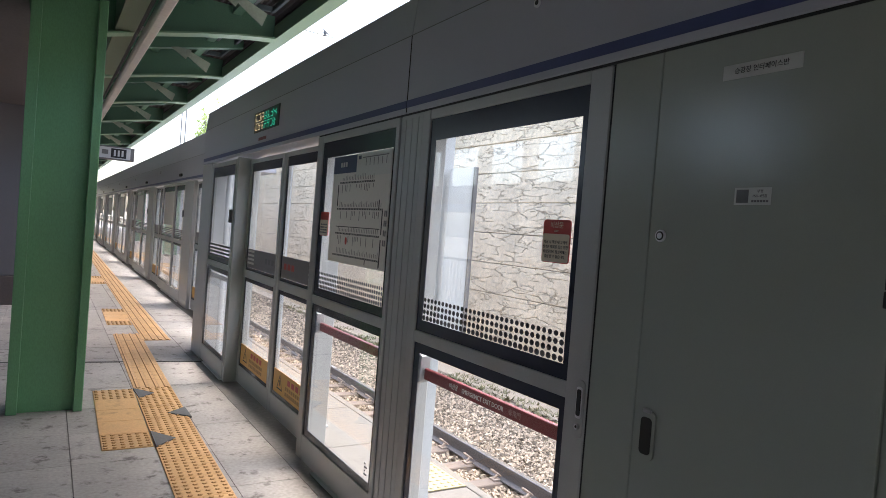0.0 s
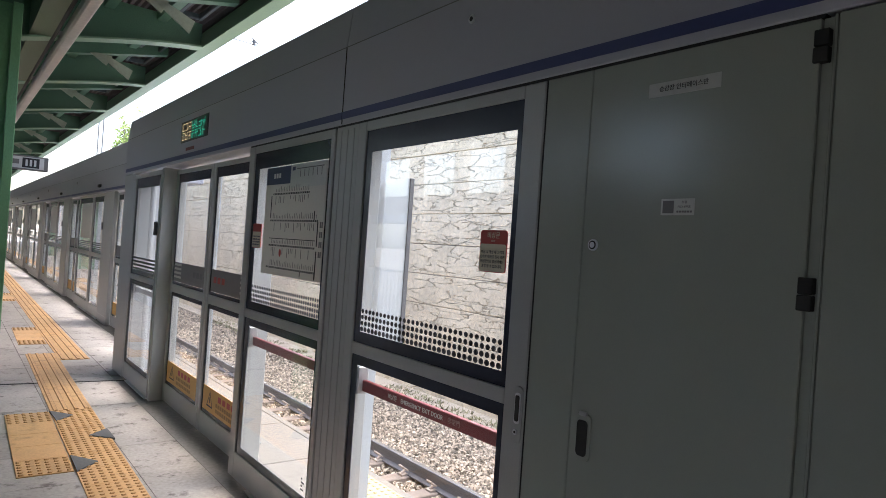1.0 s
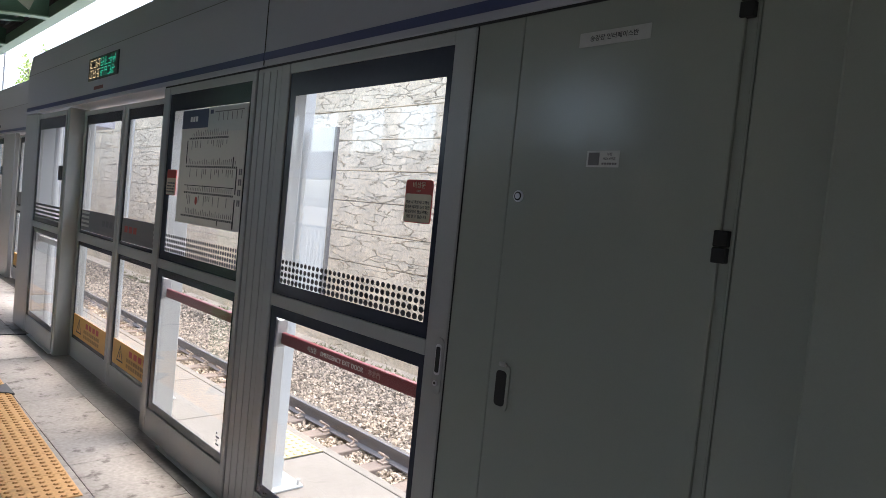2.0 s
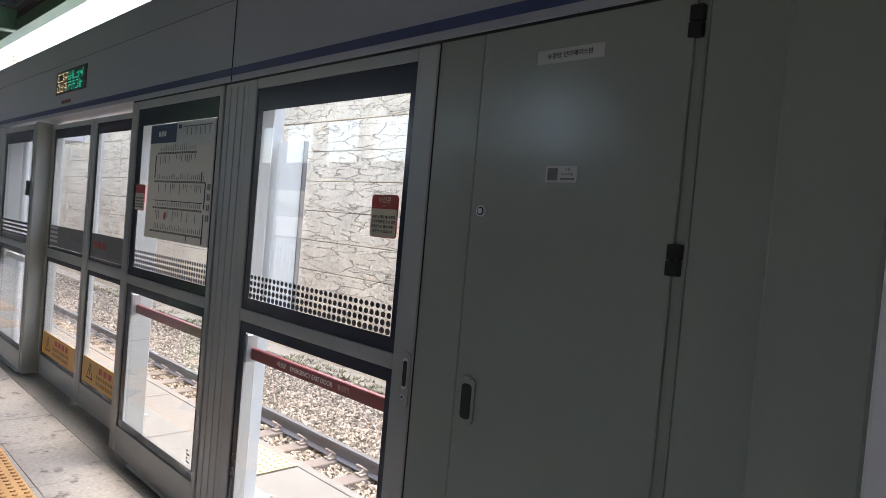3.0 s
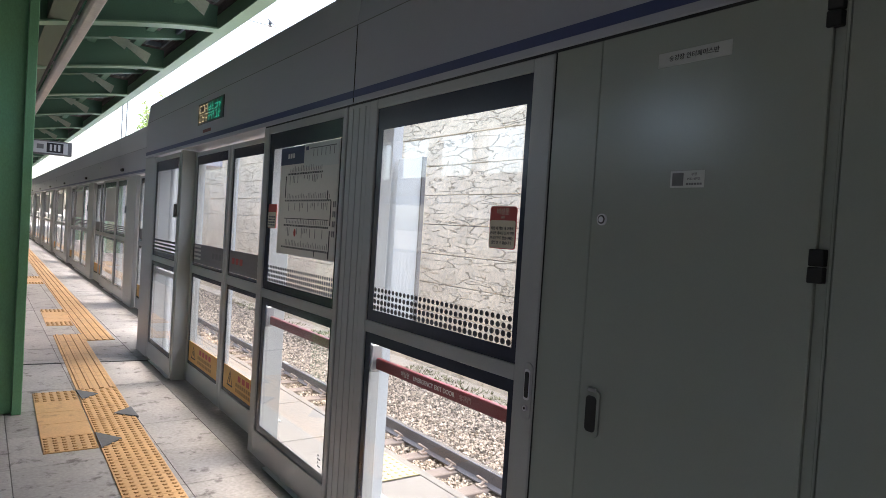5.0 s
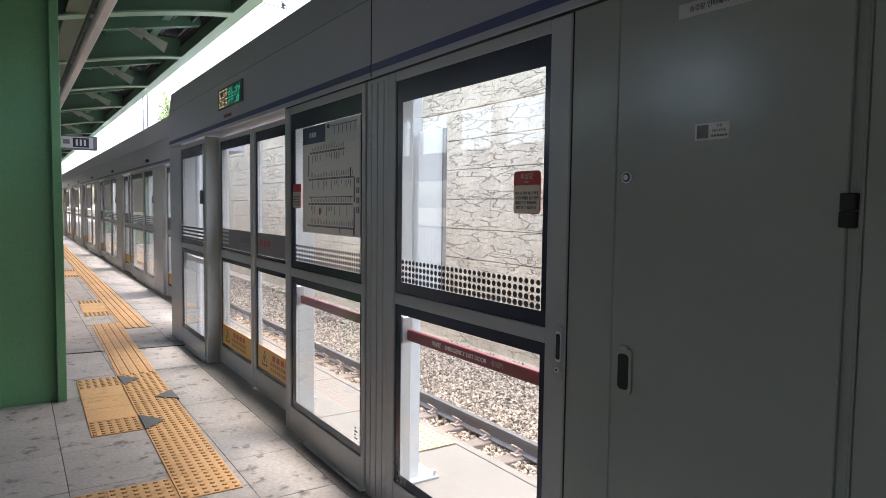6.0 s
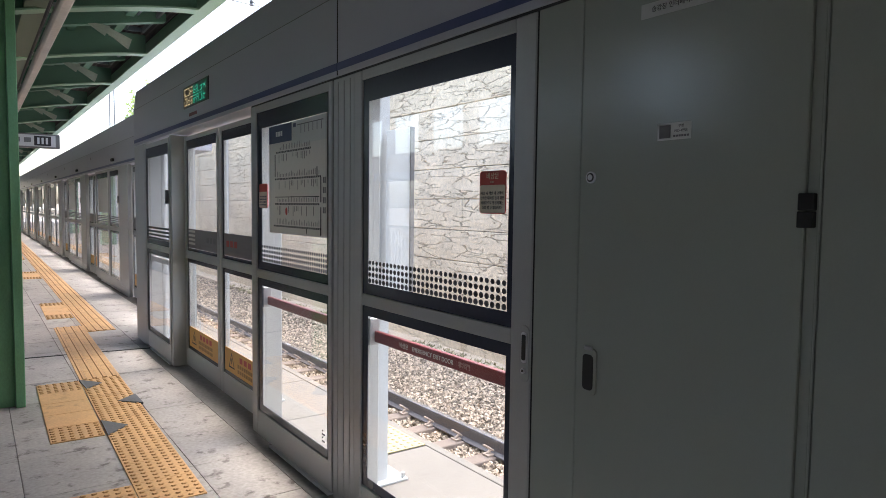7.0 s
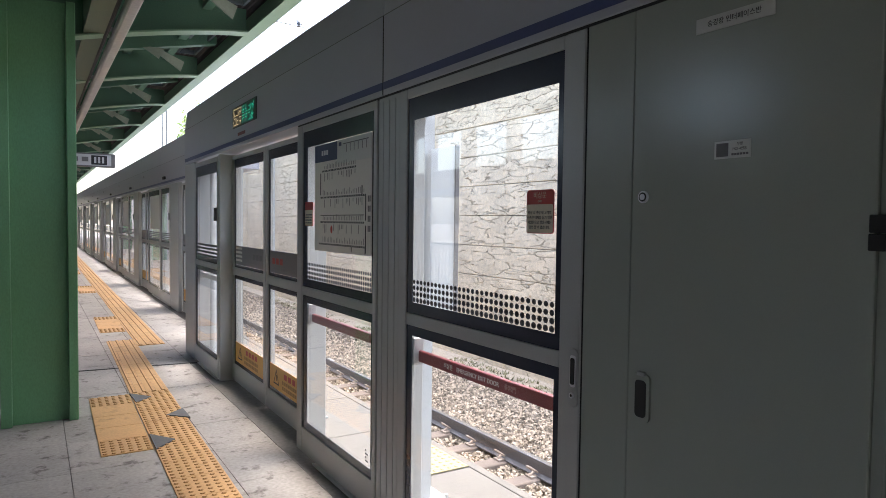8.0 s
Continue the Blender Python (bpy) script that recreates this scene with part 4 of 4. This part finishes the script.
rib = None
for k in range(-6, 21):
    y = rib_y(k)
    if rib is None:
        rib = thing("canopy_rib", "green painted steel canopy rib with a curved lower flange", "roof beam", 0, y, 0, group="canopy ribs")
        xs = [0.28 - 0.12 * i for i in range(14)]
        low = [(x, rib_low(x)) for x in xs] + [(-4.4, 3.15)]
        bmz = bmesh.new()
        a = [[bmz.verts.new((x, s, z)) for x, z in low] for s in (-0.006, 0.006)]
        b = [[bmz.verts.new((x, s, 3.41 + 0.02 * (0.3 - x))) for x, z in low] for s in (-0.006, 0.006)]
        for i in range(len(low) - 1):
            for s in (0, 1):
                bmz.faces.new((a[s][i], a[s][i + 1], b[s][i + 1], b[s][i]))
        part("web", bmz, rib_shade_green, rib)
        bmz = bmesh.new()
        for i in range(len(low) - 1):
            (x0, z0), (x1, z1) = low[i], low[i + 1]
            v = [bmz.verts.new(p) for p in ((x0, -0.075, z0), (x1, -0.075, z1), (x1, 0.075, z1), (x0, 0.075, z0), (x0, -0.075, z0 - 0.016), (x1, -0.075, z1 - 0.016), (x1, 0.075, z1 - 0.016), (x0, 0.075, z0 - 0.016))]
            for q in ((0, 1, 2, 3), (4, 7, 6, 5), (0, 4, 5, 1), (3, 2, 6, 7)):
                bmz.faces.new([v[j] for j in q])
        part("lower_flange", bmz, edge_lit_green, rib)
    else:
        copy_thing(rib, pose(0, y, 0))
strut = None
for k in range(-3, 20):
    y = (rib_y(k) + rib_y(k + 1)) / 2 + 0.12
    if strut is None:
        strut = thing("roof_strut", "dark green curved roof strut with triangular cleats", "roof beam", 0, y, 0, group="roof struts")
        xs = [0.28 - 0.15 * i for i in range(11)]
        low = [(x, 3.35 - 0.20 * (0.28 - x)) for x in xs]
        part("arch", prism(tuple(low) + tuple((x, min(3.43, z + 0.15)) for x, z in reversed(low)), "y", -0.05, 0.05), rib_shade_green, strut)
        for gx, gz, shape in ((-0.09, 3.01, ((-0.25, 0.17), (-0.17, 0.185), (0.035, 0.10))), (-0.30, 3.11, ((-0.15, 0.095), (-0.08, 0.11), (0.05, 0.10)))):
            part("cleat", prism(((gx, gz),) + tuple((gx + a, gz + b) for a, b in reversed(shape)), "y", -0.075, -0.058), cleat_lit_green, strut, "pale green triangular cleat")
    else:
        copy_thing(strut, pose(0, y, 0))
LEN0, LEN1 = -9.0, 60.0
eaves = thing("eaves_beam", "pale green steel eaves beam along the canopy edge", "roof beam", 0, 0, 0)
out = ((0.278, 3.185), (0.39, 3.185), (0.39, 3.42), (0.375, 3.42), (0.375, 3.20), (0.278, 3.20))
part("channel", prism(out, "y", LEN0, LEN1), edge_lit_green, eaves)
part("drip_edge", box(0.392, 0.41, LEN0, LEN1, 3.20, 3.46), deck, eaves, "dark drip edge")
for px in (-0.08, -0.50, -0.95, -1.8, -2.7, -3.6):
    p = thing("purlin", "green steel purlin under the roof deck", "roof beam", px, 0, 0, group="purlins")
    part("section", prism(((-0.03, 3.345), (0.05, 3.345), (0.05, 3.36), (-0.015, 3.36), (-0.015, 3.43), (-0.03, 3.43)), "y", LEN0, LEN1), rib_shade_green, p)
bmz = bmesh.new()
prev = None
n_w = 88
for i in range(n_w * 4):
    x = 0.44 - 5.0 * i / (n_w * 4 - 1)
    z = 3.445 + 0.02 * (0.3 - x) + (0.028 if (i // 2) % 2 else 0.0)
    cur = (bmz.verts.new((x, LEN0, z)), bmz.verts.new((x, LEN1, z)))
    if prev:
        bmz.faces.new((prev[0], prev[1], cur[1], cur[0]))
    prev = cur
bx(bmz, -4.55, 0.43, LEN0, LEN1, 3.70, 3.72)
solid("ceiling", bmz, deck, "dull brown corrugated roof deck of the canopy", "roof", kind="structure")
# added sheet covers the bright ribs so that this area stays dark
solid("rib_hiding_sheet", box(-2.9, -1.632, 1.0, 11.56, 2.866, 2.886), deck, "added plain dark sheet that hides the bright ribs beside the pillars", "ceiling", kind="structure")
# light frames let into the deck beside the eaves
lf = None
for k in range(-3, 18):
    y = rib_y(k) + 0.40
    if lf is None:
        lf = thing("roof_frame", "dark blue-grey rectangular frame fixed under the roof deck", "frame", 0.10, y, 3.365, group="frames under the deck")
        part("long_bar", box(-0.11, -0.08, 0, 1.45, 0, 0.05, 0.004, 1), frame_blue, lf)
        part("long_bar", box(0.08, 0.11, 0, 1.45, 0, 0.05, 0.004, 1), frame_blue, lf)
        part("end_bar", box(-0.08, 0.08, 0, 0.03, 0, 0.05, 0.004, 1), frame_blue, lf)
        part("end_bar", box(-0.08, 0.08, 1.42, 1.45, 0, 0.05, 0.004, 1), frame_blue, lf)
    else:
        copy_thing(lf, pose(0.10, y, 3.365))

tray = thing("cable_tray", "pale galvanised cable trunking hung under the ribs", "cable tray", -0.800, 0, 2.93)
part("trough", prism(((-0.03, 0.0), (0.03, 0.0), (0.046, 0.018), (0.046, 0.075), (-0.046, 0.075), (-0.046, 0.018)), "y", LEN0, LEN1, 0.004), tray_grey, tray)
cab_bm = bmesh.new()
tube(cab_bm, (-0.085, LEN0, 0.055), (-0.085, LEN1, 0.055), 0.016, n=8)
tube(cab_bm, (-0.125, LEN0, 0.08), (-0.125, LEN1, 0.08), 0.011, n=8)
part("cable", cab_bm, rubber, tray, "black cables")
for k in range(-3, 18):
    part("hanger", box(-0.06, 0.06, rib_y(k) - 0.015, rib_y(k) + 0.015, 0.082, 0.13), galv, tray)
girder = thing("girder", "pale green longitudinal roof girder between the pillars", "roof beam", -0.962, 0, 2.98)
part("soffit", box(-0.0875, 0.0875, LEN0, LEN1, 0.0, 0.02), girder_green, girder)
part("side_plate", box(-0.0875, -0.075, LEN0, LEN1, 0.02, 0.5), rib_shade_green, girder)
part("side_plate", box(0.075, 0.0875, LEN0, LEN1, 0.02, 0.5), rib_shade_green, girder)

pillar = None
for y in (5.73, -4.35, 15.81, 25.89, 35.97):
    if pillar is None:
        pillar = thing("pillar", "green painted steel H pillar with a welded edge, on the platform", "pillar", -1.377, y, 0, group="platform pillars")
        part("flange", box(0.172, 0.232, 0.0, 0.32, 0.0, 2.985, 0.004, 1), green_paint, pillar)
        part("flange", box(-0.240, -0.172, 0.0, 0.32, 0.0, 2.985, 0.004, 1), green_paint, pillar)
        part("web", box(-0.172, 0.172, 0.06, 0.10, 0.0, 2.985), green_paint, pillar)
    else:
        copy_thing(pillar, pose(-1.377, y, 0))

# hanging sign
sign = thing("hanging_sign", "grey illuminated-type direction sign hung under the canopy", "sign", -1.02, 12.0, 2.27)
part("case", box(-0.72, 0.72, 0.0, 0.14, 0.0, 0.215, 0.008, 1), ink_grey, sign)
part("face", box(-0.69, 0.66, -0.004, 0.0005, 0.022, 0.193), sign_face, sign)
for a, b in ((0.38, 0.60),):
    part("pictogram", box(a, b, -0.006, -0.0035, 0.035, 0.180), black_ink, sign, "black square pictogram")
bmz = bmesh.new()
bx(bmz, 0.42, 0.45, -0.008, -0.0055, 0.06, 0.155)
bx(bmz, 0.475, 0.505, -0.008, -0.0055, 0.06, 0.155)
bx(bmz, 0.53, 0.56, -0.008, -0.0055, 0.06, 0.155)
part("pictogram_bars", bmz, sign_face, sign)
bmz = bmesh.new()
for k in range(6):
    bx(bmz, 0.25 - 0.14 * k, 0.34 - 0.14 * k, -0.006, -0.0035, 0.08, 0.15)
tagged(part("print_bars", bmz, ink_grey, sign), kind="stuff")
for hx in (-0.6, -0.12):
    bmz = bmesh.new()
    tube(bmz, (hx, 0.07, 0.21), (hx, 0.07, 1.25), 0.014, n=8)
    part("hanger_rod", bmz, galv, sign)

# ---- the other side of the platform ----
hut = thing("platform_building", "dark grey panelled building on the platform with a brown base", "building", -3.2, 11.6, 0)
for k in range(5):
    part("wall_panel", box(-1.45 + 0.58 * k + 0.004, -1.45 + 0.58 * (k + 1) - 0.004, 0.0, 0.12, 0.42, 3.2, 0.004, 1), wall_grey, hut)
part("plinth", box(-1.45, 1.45, -0.02, 0.12, 0.0, 0.415, 0.006, 1), wall_brown, hut)
# unseen core, drawn out to 16 m to keep light off the far screen
part("core", box(-1.44, 1.44, 0.13, 16.0, 0.0, 3.2), wall_grey, hut)
part("top_trim", box(-1.45, 1.47, -0.03, 0.12, 3.2, 3.28, 0.004, 1), girder_green, hut)

# unseen wall added to hold back light from the left side
back = thing("wall_west", "unseen dark grey wall added to block light, with a row of high windows", "wall", -4.6, 0, 0, kind="structure")
part("lower_wall", box(-0.12, 0.12, -9, -0.45, -0.03, 2.35), wall_grey, back)
# gap from -0.45 to 0.05 is left to brighten the side column
part("lower_wall", box(-0.12, 0.12, 0.05, 9.3, -0.03, 2.35), wall_grey, back)
part("blue_band", box(0.122, 0.150, 5.4, 11.5, 1.90, 2.04, 0.004, 1), band_blue, back, "blue painted band")
part("lower_wall", box(-0.12, 0.12, 10.62, 11.55, -0.03, 2.35), wall_grey, back)
# far stretch, out of view, added to darken the far screen
part("far_light_block", box(-0.12, 0.12, 27.65, 62, -0.03, 3.60), wall_grey, back)
guard = thing("railing", "grey steel railing in the side opening of the platform", "railing", -4.6, 9.3, -0.02)
for k in range(11):
    part("bar", box(-0.01, 0.01, 0.06 + 0.115 * k, 0.08 + 0.115 * k, 0.0, 1.10), galv, guard)
for z in (0.08, 1.10):
    part("rail", box(-0.022, 0.022, 0.004, 1.316, z, z + 0.045, 0.006, 1), galv, guard)
# lintel added to cut the light through the side opening
part("lintel", box(-0.12, 0.12, 9.302, 10.618, 1.90, 2.35), wall_grey, back)
part("upper_wall", box(-0.12, 0.12, -9, 11.55, 3.02, 3.60), wall_grey, back)
part("end_wall", box(-0.12, 0.12, -9, 4.15, 2.352, 3.018), wall_grey, back)
part("sill_wall", box(-0.12, 0.12, 4.152, 6.448, 2.352, 2.50), wall_grey, back)
part("middle_wall", box(-0.12, 0.12, 5.25, 5.95, 2.502, 3.018), wall_grey, back)
part("middle_wall", box(-0.12, 0.12, 6.45, 7.0, 2.352, 3.018), wall_grey, back)
for k in range(4):
    part("mullion", box(-0.1, 0.1, 8.0 + 1.2 * k, 8.15 + 1.2 * k, 2.352, 3.018), wall_grey, back)

# unseen wall behind the camera, added to keep daylight off the cabinet
solid("light_block_south", box(-4.72, 0.4, -9.25, -9.0, -0.03, 3.6), wall_grey, "added unseen dark wall that blocks light from behind", "wall", kind="structure")

# ---- beyond: mast, wires and trees ----
mast = thing("catenary_mast", "grey lattice catenary mast beside the track", "mast", 6.41, 50, -1.47)
bmz = bmesh.new()
for sx, sy in ((-0.14, -0.14), (0.14, -0.14), (0.14, 0.14), (-0.14, 0.14)):
    bx(bmz, sx - 0.02, sx + 0.02, sy - 0.02, sy + 0.02, 0, 11.5)
part("upright", bmz, patch_grey, mast)
bmz = bmesh.new()
for k in range(26):
    s = 1 if k % 2 else -1
    tube(bmz, (-0.14 * s, -0.14, 0.44 * k), (0.14 * s, -0.14, 0.44 * (k + 1)), 0.012, n=5)
    tube(bmz, (-0.14, -0.14 * s, 0.44 * k), (-0.14, 0.14 * s, 0.44 * (k + 1)), 0.012, n=5)
part("lacing", bmz, patch_grey, mast)
bmz = bmesh.new()
tube(bmz, (0.40, 6.57, 3.366), (1.533, 8.3, 3.866), 0.006, n=6)
solid("stay_wire", bmz, rubber, "thin dark stay wire beyond the canopy edge", "wire")
bmz = bmesh.new()
for k in range(4):
    tube(bmz, (1.25, 7.87, 3.735 + 0.016 * k), (1.25, 7.87, 3.745 + 0.016 * k), 0.026 - 0.010 * (k % 2), n=10)
tube(bmz, (1.20, 7.80, 3.790), (1.34, 8.00, 3.802), 0.008, n=6)
solid("insulator", bmz, patch_grey, "small dark ribbed insulator on the stay wire", "insulator")


def tree(x, y, z, h, crown, seed, leaves):
    random.seed(seed)
    t = thing("tree", "young tree with fresh pale green leaves behind the wall", "tree", x, y, z, group="trees behind the wall")
    bm, lb = bmesh.new(), bmesh.new()
    tube(bm, (0, 0, 0), (0.1, 0.05, h * 0.55), 0.16, 0.09, n=8)
    tips = []
    for i in range(16):
        a, zz = random.uniform(0, 6.28), h * random.uniform(0.35, 0.6)
        r, up = crown * random.uniform(0.4, 1.0), h * random.uniform(0.1, 0.42)
        p0, p1 = Vector((0.08, 0.04, zz)), Vector((r * math.cos(a), r * math.sin(a), zz + up))
        tube(bm, p0, p1, 0.05, 0.015, n=5)
        for j in range(4):
            p2 = p0.lerp(p1, random.uniform(0.4, 1)) + Vector((random.uniform(-1, 1), random.uniform(-1, 1), random.uniform(-0.2, 0.9))) * crown * 0.35
            tube(bm, p0.lerp(p1, 0.6), p2, 0.018, 0.006, n=4)
            tips.append(p2)
    for i in range(leaves):
        p = random.choice(tips) + Vector([random.gauss(0, crown * 0.13) for _ in range(3)])
        u = Vector([random.uniform(-1, 1) for _ in range(3)]).normalized()
        w = u.orthogonal().normalized()
        s = random.uniform(0.06, 0.13)
        lb.faces.new([lb.verts.new(p + q) for q in (u * s, w * s * 0.6, -u * s, -w * s * 0.6)])
    part("trunk", bm, bark, t)
    part("crown", lb, leaf_mat, t, "sparse pale green leaves")


tree(7.2, 45, 3.4, 5.4, 1.1, 3, 1300)
solid("bank", box(6.5, 40, -14, 75, -1.4, 4.4), earth, "earth bank held by the retaining wall", "ground", kind="structure")
